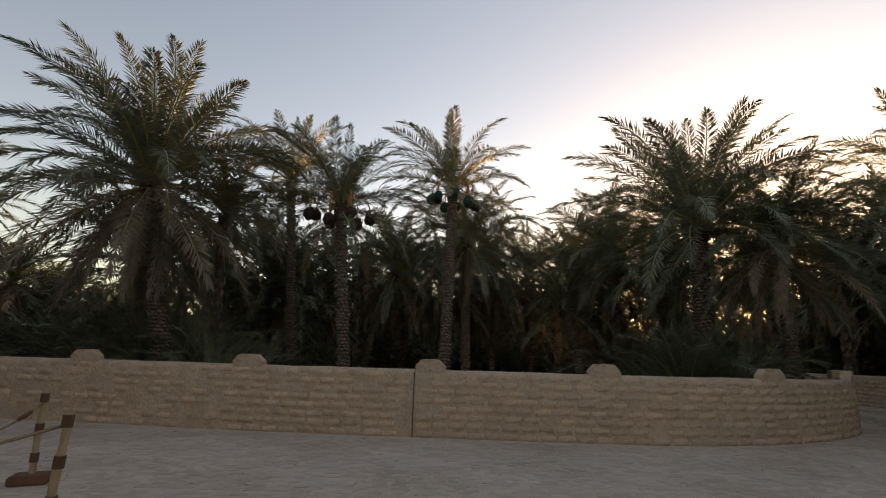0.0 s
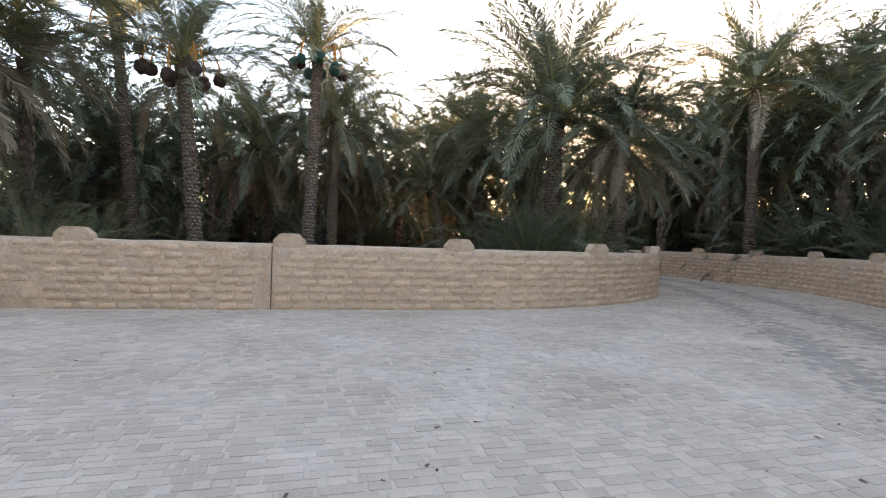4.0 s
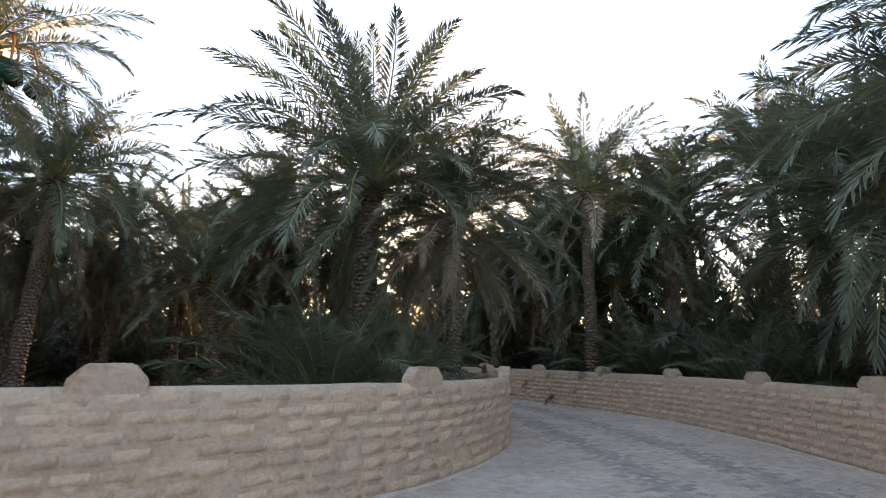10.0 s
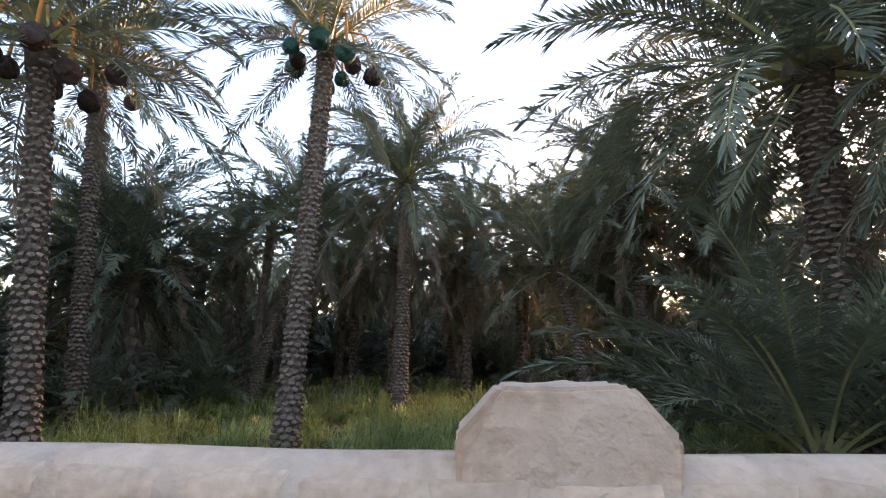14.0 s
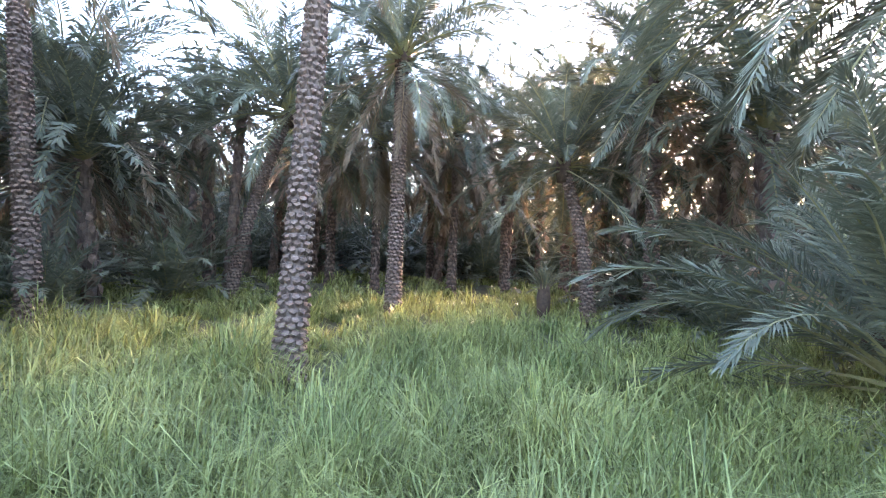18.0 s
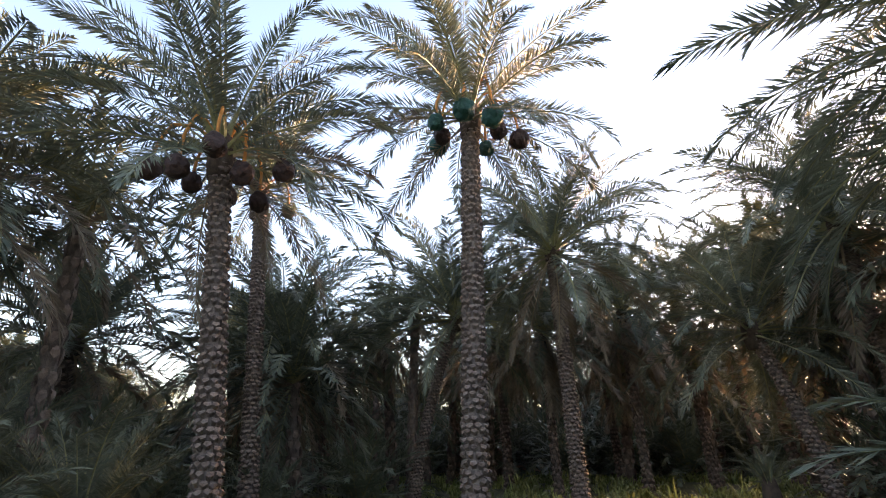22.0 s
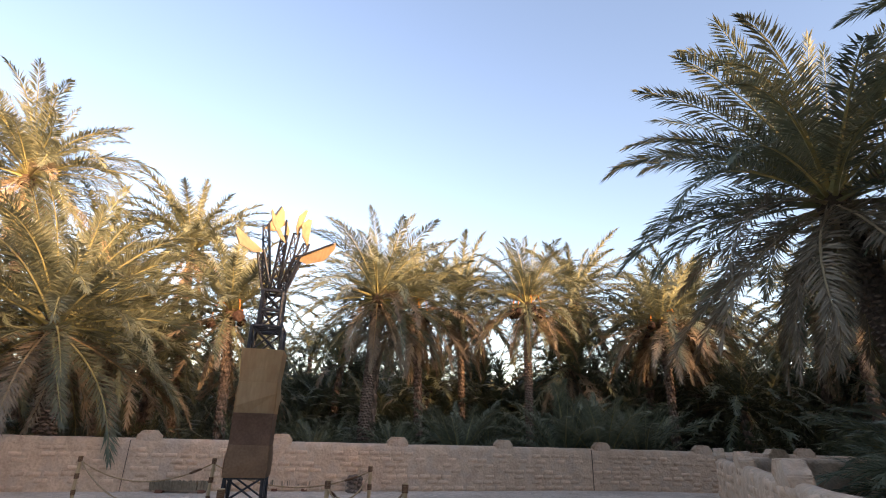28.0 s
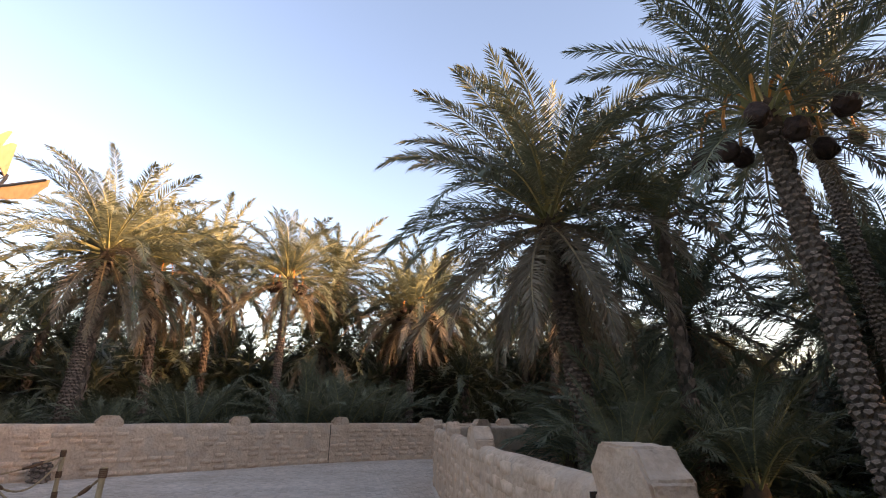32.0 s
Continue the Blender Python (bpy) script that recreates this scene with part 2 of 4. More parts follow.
LINE_C = [(0.0, -12.5), (-2.6, -10.6), (-5.4, -7.4), (-8.69, -2.92), (-12.4, 3.0), (-15.95, 8.4), (-17.3, 11.7), (-18.1, 15.0), (-18.4, 22.0)]


def smooth_line(pts, step=0.25):
    """A rounded line through the plan's points, at even steps: places and directions."""
    p = np.array(pts, float)
    out = []
    for i in range(len(p) - 1):
        p0, p1, p2, p3 = p[max(i - 1, 0)], p[i], p[i + 1], p[min(i + 2, len(p) - 1)]
        for t in np.linspace(0, 1, 24, endpoint=False):
            out.append(0.5 * (2 * p1 + (p2 - p0) * t + (2 * p0 - 5 * p1 + 4 * p2 - p3) * t * t + (3 * p1 - p0 - 3 * p2 + p3) * t ** 3))
    out.append(p[-1])
    out = np.array(out)
    run = np.concatenate([[0], np.cumsum(np.linalg.norm(np.diff(out, axis=0), axis=1))])
    s = np.arange(0, run[-1], step)
    q = np.stack([np.interp(s, run, out[:, 0]), np.interp(s, run, out[:, 1])], 1)
    return s, q


class Line:
    def __init__(self, pts):
        self.s, self.q = smooth_line(pts, 0.1)
        self.length = self.s[-1]

    def at(self, s):
        x, y = np.interp(s, self.s, self.q[:, 0]), np.interp(s, self.s, self.q[:, 1])
        x2, y2 = np.interp(min(s + 0.1, self.length), self.s, self.q[:, 0]), np.interp(min(s + 0.1, self.length), self.s, self.q[:, 1])
        x1, y1 = np.interp(max(s - 0.1, 0), self.s, self.q[:, 0]), np.interp(max(s - 0.1, 0), self.s, self.q[:, 1])
        d = np.array((x2 - x1, y2 - y1))
        return np.array((x, y)), d / np.linalg.norm(d)

    def nearest(self, x, y):
        return self.s[int(np.argmin((self.q[:, 0] - x) ** 2 + (self.q[:, 1] - y) ** 2))]

# ---- ground ----
RIM = 900.0
gm = bmesh.new()
bmesh.ops.create_grid(gm, x_segments=90, y_segments=90, size=RIM)
for v in gm.verts:
    r = v.co.length / RIM
    v.co.xy *= max(r, 0.02) ** 1.6
    v.co.z = LOW + 0.05 * noise.noise(v.co * 0.3) * (1 if v.co.length < 80 else 0)
ground = part("ground", gm, M_EARTH, None)
tagged(ground, "dark damp earth of the palm grove under the trees", "ground", kind="structure")

wall_a, wall_b, wall_c = Line(LINE_A), Line(LINE_B), Line(LINE_C)




COURT = [tuple(p) for p in wall_b.q[::4]] + [tuple(p) for p in wall_a.q[::-4]] + [tuple(p) for p in wall_c.q[::-4]]
COURT_XY = np.array(COURT)


def points_inside(px, py):
    """Even-odd test of many points against the court's outline."""
    hit = np.zeros(len(px), dtype=bool)
    x1, y1 = COURT_XY[:, 0], COURT_XY[:, 1]
    x2, y2 = np.roll(x1, -1), np.roll(y1, -1)
    for a, b, c, d in zip(x1, y1, x2, y2):
        if b != d:
            hit ^= ((b > py) != (d > py)) & (px < (c - a) * (py - b) / (d - b) + a)
    return hit


# the bed of the paving: one slab with the court's outline
bed = bmesh.new()
face = bed.faces.new([bed.verts.new((x, y, -0.004)) for x, y in COURT])
low_face = bmesh.ops.extrude_face_region(bed, geom=[face])
for v in [g for g in low_face["geom"] if isinstance(g, bmesh.types.BMVert)]:
    v.co.z = LOW - 0.2
bmesh.ops.recalc_face_normals(bed, faces=bed.faces)
paving = part("pavement", bed, M_JOINT, None)
tagged(paving, "grey-beige stone sett paving with sandy joints", "pavement", kind="structure")

# ---- mud walls ----
TOP, HALF = 1.25, 0.17


def wall_mesh(name, line, inner, joints=()):
    """A thick wall with a worn round top along the line; the line is its court face. inner: +1 when the court lies to the line's right."""
    verts, faces = [], []
    prof = [(0.024, LOW - 0.3), (0.024, 0.02), (0.026, 0.6), (0.024, 1.08), (0.035, 1.18), (0.07, 1.232), (0.12, 1.255), (0.18, 1.25), (0.23, 1.21), (0.27, 1.12), (0.28, 0.6), (0.29, LOW - 0.3)]
    n = len(prof)
    ss = np.arange(0, line.length, 0.2)
    for k, s in enumerate(ss):
        p, d = line.at(s)
        out = np.array((-d[1], d[0])) * inner  # away from the court
        for j, (o, z) in enumerate(prof):
            w = 0.007 * noise.noise(Vector((s * 2.1, z * 3, 3.0 * inner))) + 0.005 * noise.noise(Vector((s * 7, z * 8, 1.0)))
            lift = 0.012 * noise.noise(Vector((s * 1.3, 7.0, inner))) if 1.1 < z else 0.0
            q = p + out * (o + (w if z > 0.05 else 0.0))
            verts.append((q[0], q[1], z + lift))
        if k:
            for j in range(n - 1):
                a, b = (k - 1) * n + j, k * n + j
                faces.append((a, b, b + 1, a + 1) if inner > 0 else (a, a + 1, b + 1, b))
    faces.append(tuple(range(n)) if inner < 0 else tuple(range(n - 1, -1, -1)))
    last = (len(ss) - 1) * n
    faces.append(tuple(last + j for j in (range(n - 1, -1, -1) if inner < 0 else range(n))))
    me = mesh(name, verts, faces, M_MUD, smooth=True)
    ob = new(name, me)
    return ob


def brick_mesh(name, length, height, seed, mat):
    """A worn mud brick: a front face of five by three points with knocked corners, and sides that run back into the wall."""
    rng = random.Random(seed)
    verts, faces = [], []
    cols, rows = 5, 4
    for j in range(rows):
        for i in range(cols):
            x = (-0.5, -0.4, 0.02, 0.41, 0.5)[i] * length
            z = (-0.5, -0.33, 0.35, 0.5)[j] * height
            edge = i in (0, cols - 1) or j in (0, rows - 1)
            corner = i in (0, cols - 1) and j in (0, rows - 1)
            y = 0.032 if edge else -0.009 + rng.uniform(-0.009, 0.009)
            if corner:
                x, z, y = x * 0.95, z * 0.88, 0.026
            verts.append((x + rng.uniform(-0.007, 0.007), y, z + rng.uniform(-0.006, 0.006)))
    for j in range(rows - 1):
        for i in range(cols - 1):
            a = j * cols + i
            faces.append((a, a + 1, a + cols + 1, a + cols))
    return mesh(name, verts, faces, mat, smooth=True)


PITCH, COURSE = 0.34, 0.152
BRICKS = [brick_mesh("brick", PITCH * random.uniform(0.82, 1.0), 0.128 + random.uniform(-0.014, 0.008), k, M_BRICK) for k in range(14)]


def lay_bricks(wall, line, inner, spans, singles, seed, marks=(), bare=None, courses=7):
    """Courses of bricks on the court face. spans: stretches along the line; singles: the stretch whose bricks are parts."""
    rng = random.Random(seed)
    jv, jf, count = [], [], 0
    for c in range(courses):
        z = 0.085 + c * COURSE
        for s0, s1 in spans:
            s = s0 + (c % 2) * PITCH * 0.5
            while s < s1:
                step = PITCH * rng.uniform(0.9, 1.1)
                gone = rng.random() < (bare(s) if bare else 0.12)
                near_joint = any(abs(s - m) < 0.16 for m in marks)
                if not gone and not near_joint:
                    p, d = line.at(s)
                    out = np.array((-d[1], d[0])) * inner
                    along = d * inner
                    sink = rng.uniform(0.002, 0.017) + (0.006 if c < 5 else 0.009 if c < 7 else 0.024)
                    m = Matrix(((along[0], out[0], 0, p[0] + out[0] * sink), (along[1], out[1], 0, p[1] + out[1] * sink), (0, 0, 1, z + rng.uniform(-0.008, 0.008)), (0, 0, 0, 1)))
                    m = m @ pose(0, 0, 0, rng.uniform(-4, 4), rng.uniform(-2.5, 2.5), rng.uniform(-2.5, 2.5))
                    me = rng.choice(BRICKS)
                    if singles[0] < s < singles[1] and count < 300:
                        part("brick", me, None, wall, place=m)
                        count += 1
                    else:
                        base = len(jv)
                        jv.extend(m @ v.co for v in me.vertices)
                        jf.extend(tuple(base + i for i in f.vertices) for f in me.polygons)
                s += step
    if jv:
        rest = part("bricks", mesh("bricks", jv, jf, M_BRICK_FAR, smooth=True), None, wall)
        tagged(rest, kind="stuff")


def cap_mesh(width):
    """The pillar's head: upright sides, then cut to a narrower flat top, all edges worn round."""
    bm = bmesh.new()
    w, t, d = width / 2, width * 0.29, 0.143
    prof = [(-w, -0.24), (w, -0.24), (w, 0.055), (t, 0.185), (-t, 0.185), (-w, 0.055)]
    front = [bm.verts.new((x, -d if z > 0 else -d + 0.06, z)) for x, z in prof]
    back = [bm.verts.new((x, 0.075 if z > 0 else 0.1, z)) for x, z in prof]
    bm.faces.new(front)
    bm.faces.new(back[::-1])
    for i in range(6):
        j = (i + 1) % 6
        bm.faces.new((front[j], front[i], back[i], back[j]))
    bmesh.ops.recalc_face_normals(bm, faces=bm.faces)
    bmesh.ops.bevel(bm, geom=list(bm.edges), offset=0.014, segments=2, affect="EDGES")
    bmesh.ops.subdivide_edges(bm, edges=[e for e in bm.edges if e.calc_length() > 0.1], cuts=6, use_grid_fill=True)
    for v in bm.verts:
        v.co += Vector((1, 1, 1)) * (0.006 * noise.noise(v.co * 6 + Vector((width * 9, 0, 0))) + 0.005 * noise.noise(v.co * 19 + Vector((width * 9, 3, 0))))
    me = bpy.data.meshes.new("pillar_cap")
    bm.to_mesh(me)
    bm.free()
    me.materials.append(M_MUD)
    return me


CAPS = [cap_mesh(w) for w in (0.6, 0.62, 0.585)]


def pillar(wall, line, inner, x, y, k):
    s = line.nearest(x, y)
    p, d = line.at(s)
    out = np.array((-d[1], d[0])) * inner
    along = d * inner
    q = p + out * 0.148
    m = Matrix(((along[0], out[0], 0, q[0]), (along[1], out[1], 0, q[1]), (0, 0, 1, 1.262), (0, 0, 0, 1)))
    part("pillar_cap", CAPS[k % 3], None, wall, place=m @ pose(0, 0, 0, 0, (k * 7 % 3 - 1) * 0.8, 0))


def joint_strip(wall, line, inner, x, y):
    """The dark open joint beside a pillar."""
    s = line.nearest(x, y)
    p, d = line.at(s)
    out = np.array((-d[1], d[0])) * inner
    along = d * inner
    m = Matrix(((along[0], out[0], 0, p[0]), (along[1], out[1], 0, p[1]), (0, 0, 1, 0), (0, 0, 0, 1)))
    part("joint", box(0.011, 0.06, 1.2, (0, 0.034, 0.6)), M_GAP, wall, "narrow dark expansion joint", place=m)


south = tagged(wall_mesh("wall_north", wall_a, 1), "low mud-brick garden wall with worn plaster and round top", "wall", kind="structure")
east = tagged(wall_mesh("wall_east", wall_b, -1), "curving low mud-brick wall along the paved lane", "wall", kind="structure")
west = tagged(wall_mesh("wall_west", wall_c, 1), "low sunlit mud-brick wall behind the sculpture", "wall", kind="structure")
A_PILLARS = [(-13.9, 15.6), (-13.0, 12.8), (-10.6, 11.0), (-7.25, 10.62), (-3.67, 10.2), (-0.08, 9.98), (3.26, 9.87), (6.8, 10.5), (9.85, 12.4), (11.8, 15.4), (12.6, 18.6)]
B_PILLARS = [(7.9, 0.3), (9.5, 2.8), (11.3, 5.3), (13.1, 7.75), (14.93, 10.3), (16.5, 13.2), (17.15, 16.3), (17.5, 19.6), (17.4, 23.0)]
C_PILLARS = [(-4.7, -8.2), (-6.7, -5.6), (-8.9, -2.6), (-10.6, 0.2), (-12.4, 3.0), (-14.2, 5.8), (-16.15, 8.75), (-17.4, 12.0), (-18.1, 15.2), (-18.3, 18.5)]
for wall, line, inner, spots in ((south, wall_a, 1, A_PILLARS), (east, wall_b, -1, B_PILLARS), (west, wall_c, 1, C_PILLARS)):
    for k, (x, y) in enumerate(spots):
        pillar(wall, line, inner, x, y, k)
joint_strip(south, wall_a, 1, -0.39, 9.99)
joint_strip(east, wall_b, -1, 11.12, 5.05)
joint_strip(west, wall_c, 1, -8.69, -2.92)
joint_strip(west, wall_c, 1, -15.95, 8.4)



def edging(wall, line, inner, s0, s1):
    """A narrow pale mortar fillet at the wall's foot."""
    ev, ef = [], []
    for k, s in enumerate(np.arange(s0, s1, 0.25)):
        p, d = line.at(s)
        out = np.array((-d[1], d[0])) * inner
        for o, z in ((0.05, 0.03), (-0.012 - 0.012 * math.sin(s * 3.1) ** 2, 0.016), (-0.04 - 0.015 * math.sin(s * 2.3) ** 2, -0.004)):
            q = p + out * o
            ev.append((q[0], q[1], z))
        if k:
            for j in (0, 1):
                ef.append((3 * k - 3 + j, 3 * k + j, 3 * k + j + 1, 3 * k + j - 2))
    part("edging", mesh("edging", ev, ef, M_JOINT), None, wall, "narrow pale mortar fillet")


edging(south, wall_a, 1, 4.0, wall_a.length - 1.0)
edging(east, wall_b, -1, 4.0, wall_b.length - 1.0)

# ---- date palms ----
def frond_arrays(length, rise, bend, pairs, leaf, width, rng, side_bend=0.0, n=9, plain=False):
    """Rib and leaflets of one frond that leaves the origin towards +x, rising by that angle and bending over by bend degrees.
    plain: one triangle a leaflet and a flat rib, for palms that stand far off."""
    s = np.linspace(0, 1, n)
    ang = np.radians(rise - bend * s ** 1.7)
    step = length / (n - 1)
    pts = np.zeros((n, 3))
    for k in range(1, n):
        a = (ang[k] + ang[k - 1]) / 2
        pts[k] = pts[k - 1] + step * np.array((math.cos(a), side_bend * s[k], math.sin(a)))
    verts, faces, index = [], [], []
    side = np.array((0.0, 1.0, 0.0))
    ribs = 2 if plain else 3
    for k in range(n):
        up = np.array((-math.sin(ang[k]), 0, math.cos(ang[k])))
        r = 0.024 * (1 - s[k]) ** 0.8 + 0.004 + (0.035 * (1 - s[k] * 8) if s[k] < 0.12 else 0)
        verts += [pts[k] + side * r, pts[k] - side * r, pts[k] - up * r * 0.9][:ribs]
        if k:
            a, b = ribs * (k - 1), ribs * k
            for i in range(ribs if ribs > 2 else 1):
                j = (i + 1) % ribs
                faces.append((a + i, a + j, b + j, b + i))
                index.append(1)
    curl = rng.uniform(0.05, 0.2)
    for q in range(pairs):
        f = 0.13 + 0.87 * (q + rng.uniform(-0.3, 0.3)) / pairs
        f = min(max(f, 0.1), 0.998)
        p = np.array([np.interp(f, s, pts[:, c]) for c in range(3)])
        a = np.interp(f, s, ang)
        t = np.array((math.cos(a), 0, math.sin(a)))
        up = np.array((-math.sin(a), 0, math.cos(a)))
        size = leaf * float(np.interp(f, (0.1, 0.2, 0.35, 0.6, 0.85, 1.0), (0.35, 0.75, 1.0, 0.95, 0.72, 0.5))) * rng.uniform(0.85, 1.12)
        for sg in (1, -1):
            open_ = math.radians(float(np.interp(f, (0, 0.25, 0.6, 0.9, 1), (70, 56, 46, 32, 10))) + rng.uniform(-7, 7))
            lift = math.radians(rng.choice((4, 22, 42)) + rng.uniform(-7, 7))
            way = t * math.cos(open_) + (sg * side * math.cos(lift) + up * math.sin(lift)) * math.sin(open_)
            way = way + np.array((0, 0, -curl - 0.1 * rng.random()))
            way /= np.linalg.norm(way)
            flat = np.cross(way, up * 0.8 + side * sg * rng.uniform(-0.6, 0.6))
            flat /= max(np.linalg.norm(flat), 1e-6)
            w = width * rng.uniform(0.8, 1.15)
            base = len(verts)
            tip = p + way * size + np.array((0, 0, -0.06 * size))
            if plain:
                verts += [p + flat * w * 0.5, tip, p - flat * w * 0.5]
                faces.append((base, base + 1, base + 2))
            else:
                mid = p + way * size * 0.42
                verts += [p + flat * w * 0.25, mid + flat * w * 0.5, tip, mid - flat * w * 0.5]
                faces.append((base, base + 1, base + 2, base + 3))
            index.append(0)
    return np.array(verts), faces, index


RISES = ((78, 22), (70, 38), (60, 56), (47, 68), (32, 74), (14, 68), (-6, 58), (-28, 44), (-58, 26))
rng = random.Random(5)
FRONDS, FRONDS_DRY, THIN, THIN_DRY, COARSE, BROAD = {}, {}, {}, {}, {}, {}
for k, (rise, bend) in enumerate(RISES):
    for v in range(3):
        vs, fs, ix = frond_arrays(3.3, rise + rng.uniform(-5, 5), bend * rng.uniform(0.7, 1.2), 84, 0.46, 0.031, rng, rng.uniform(-0.16, 0.16), 10)
        FRONDS[k, v] = mesh("frond", vs, fs, (M_LEAF, M_RIB), ix)
        FRONDS_DRY[k, v] = mesh("frond_dry", vs, fs, (M_LEAF_DRY, M_RIB_DRY), ix)
        vs, fs, ix = frond_arrays(3.3, rise + rng.uniform(-5, 5), bend * rng.uniform(0.7, 1.2), 54, 0.47, 0.05, rng, rng.uniform(-0.16, 0.16), 7, True)
        THIN[k, v] = mesh("frond", vs, fs, (M_LEAF, M_RIB), ix)
        THIN_DRY[k, v] = mesh("frond_dry", vs, fs, (M_LEAF_DRY, M_RIB_DRY), ix)
        COARSE[k, v] = frond_arrays(3.3, rise + rng.uniform(-5, 5), bend * rng.uniform(0.75, 1.15), 25, 0.52, 0.09, rng, rng.uniform(-0.16, 0.16), 5, True)
        BROAD[k, v] = frond_arrays(3.3, rise, bend, 13, 0.6, 0.16, rng, 0.0, 4, True)


def crown_plan(style, rng):
    """Rise class, turn, size and dryness of each frond, youngest first."""
    counts = {"tall": (4, 5, 6, 7, 8, 8, 6, 3, 0), "full": (5, 7, 9, 11, 12, 12, 11, 9, 7), "bush": (7, 9, 10, 10, 9, 7, 3, 0, 0), "dome": (7, 10, 13, 15, 15, 14, 12, 9, 8), "fan": (6, 8, 10, 11, 11, 10, 7, 4, 2), "upright": (8, 9, 7, 0, 0, 0, 0, 0, 0), "broad": (7, 10, 13, 15, 15, 14, 10, 4, 2), "shaggy": (7, 10, 12, 14, 14, 14, 14, 14, 16), "skirt": (5, 6, 8, 10, 11, 12, 14, 14, 16)}[style]
    out, turn = [], rng.uniform(0, 360)
    for k, c in enumerate(counts):
        for _ in range(c):
            turn += 137.5 + rng.uniform(-14, 14)
            dry = rng.random() < ((0, 0, 0, 0, 0, 0, 0.4, 0.75, 0.95) if style in ("skirt", "shaggy") else (0, 0, 0, 0, 0, 0, 0.1, 0.4, 0.85))[k] * (0.4 if style == "fan" else 1)
            out.append((k, turn % 360, rng.uniform(0.86, 1.1) * (0.68 if k == 0 else 0.86 if k == 1 else 0.95 if k == 2 else 1.0) * (0.8 if k == 8 else 1.0), dry))
    return out


def crown_mesh(name, style, seed, source=None):
    """A whole crown as one mesh, for palms that stand far off."""
    rng = random.Random(seed)
    av, af, ai = [], [], []
    base = 0
    for count, (k, turn, size, dry) in enumerate(crown_plan(style, rng)):
        if count % 3 == 1 and source:
            continue
        vs, fs, ix = (source or COARSE)[k, rng.randrange(3)]
        a = math.radians(turn)
        m = np.array(((math.cos(a), -math.sin(a), 0), (math.sin(a), math.cos(a), 0), (0, 0, 1))) * size
        av.append(vs @ m.T + np.array((math.cos(a) * 0.1, math.sin(a) * 0.1, 0.25 - 0.05 * k)))
        af.extend(tuple(base + i for i in f) for f in fs)
        ai.extend((i + 2 if dry else i) for i in ix)
        base += len(vs)
    return mesh(name, np.concatenate(av), af, (M_LEAF_FAR, M_RIB, M_LEAF_DRY, M_RIB_DRY), ai)


FAR_CROWNS = {st: [crown_mesh("crown", st, 11 * i + 3) for i in range(c)] for st, c in (("tall", 2), ("fan", 3), ("skirt", 2), ("bush", 3))}


def trunk_mesh(top, r0, r1, seed, level=2, bow=0.0):
    """A trunk from the origin to top, clad with the stumps of old fronds in a spiral."""
    rng = random.Random(seed)
    top = Vector(top)
    n = 14
    pts, radii = [], []
    across = Vector((top.y, -top.x, 0))
    for k in range(n):
        f = k / (n - 1)
        p = top * f + Vector((top.x, top.y, 0)) * (-bow * math.sin(math.pi * f))
        pts.append(p)
        radii.append((r0 * (1 - f) + r1 * f) * (1 + 0.25 * math.exp(-f * 14)) * (1 + 0.2 * max(0, f - 0.9) * 10))
    verts, faces = tube(pts, [r * 0.84 for r in radii], 12)
    index = [0] * len(faces)
    length = top.length
    rings = max(2, int(length / (0.4, 0.19, 0.1)[level]))
    per = (6, 8, 10)[level]
    px = np.array([tuple(p) for p in pts])
    fs = np.linspace(0, 1, n)
    for k in range(rings):
        for j in range(per):
            f = (k + 0.5 + rng.uniform(-0.3, 0.3)) / rings
            a = 2 * math.pi * (j + 0.5 * (k % 2) + rng.uniform(-0.15, 0.15)) / per + f * 2
            c = np.array([np.interp(f, fs, px[:, i]) for i in range(3)])
            r = np.interp(f, fs, radii)
            o = np.array((math.cos(a), math.sin(a), 0))
            t = np.array((-math.sin(a), math.cos(a), 0))
            w, h = r * 2.9 / per, length / rings * 0.56
            jut = r * rng.uniform(0.12, 0.3)
            base = len(verts)
            up = np.array((0, 0, 1.0))
            # a dark wedge that juts out to a pale cut lip
            rise = h * rng.uniform(0.45, 0.8)
            lip = [c + o * (r + jut * 0.6) - t * w * 1.05 + up * h * rng.uniform(0.1, 0.35), c + o * (r + jut * 1.1) - up * h * rng.uniform(0.15, 0.4), c + o * (r + jut * 0.6) + t * w * 1.05 + up * h * rng.uniform(0.1, 0.35)]
            verts += [c + o * r * 0.8 - t * w * 0.5 - up * h, c + o * r * 0.8 + t * w * 0.5 - up * h] + lip + [c + o * (r + jut * 0.4) - t * w * 0.8 + up * rise, c + o * (r + jut * 0.85) + up * rise * 0.8, c + o * (r + jut * 0.4) + t * w * 0.8 + up * rise, c + o * r * 0.75 - t * w * 0.5 + up * h * 0.9, c + o * r * 0.75 + t * w * 0.5 + up * h * 0.9]
            faces += [tuple(base + i for i in f_) for f_ in ((0, 1, 3), (0, 3, 2), (1, 4, 3), (2, 3, 6, 5), (3, 4, 7, 6), (5, 6, 8), (6, 9, 8), (6, 7, 9), (1, 9, 7, 4), (0, 2, 5, 8))]
            index += [0, 0, 0, 1, 1, 1, 1, 1, 0, 0]
    return mesh("trunk", verts, faces, (M_BARK, M_BOOT), index)


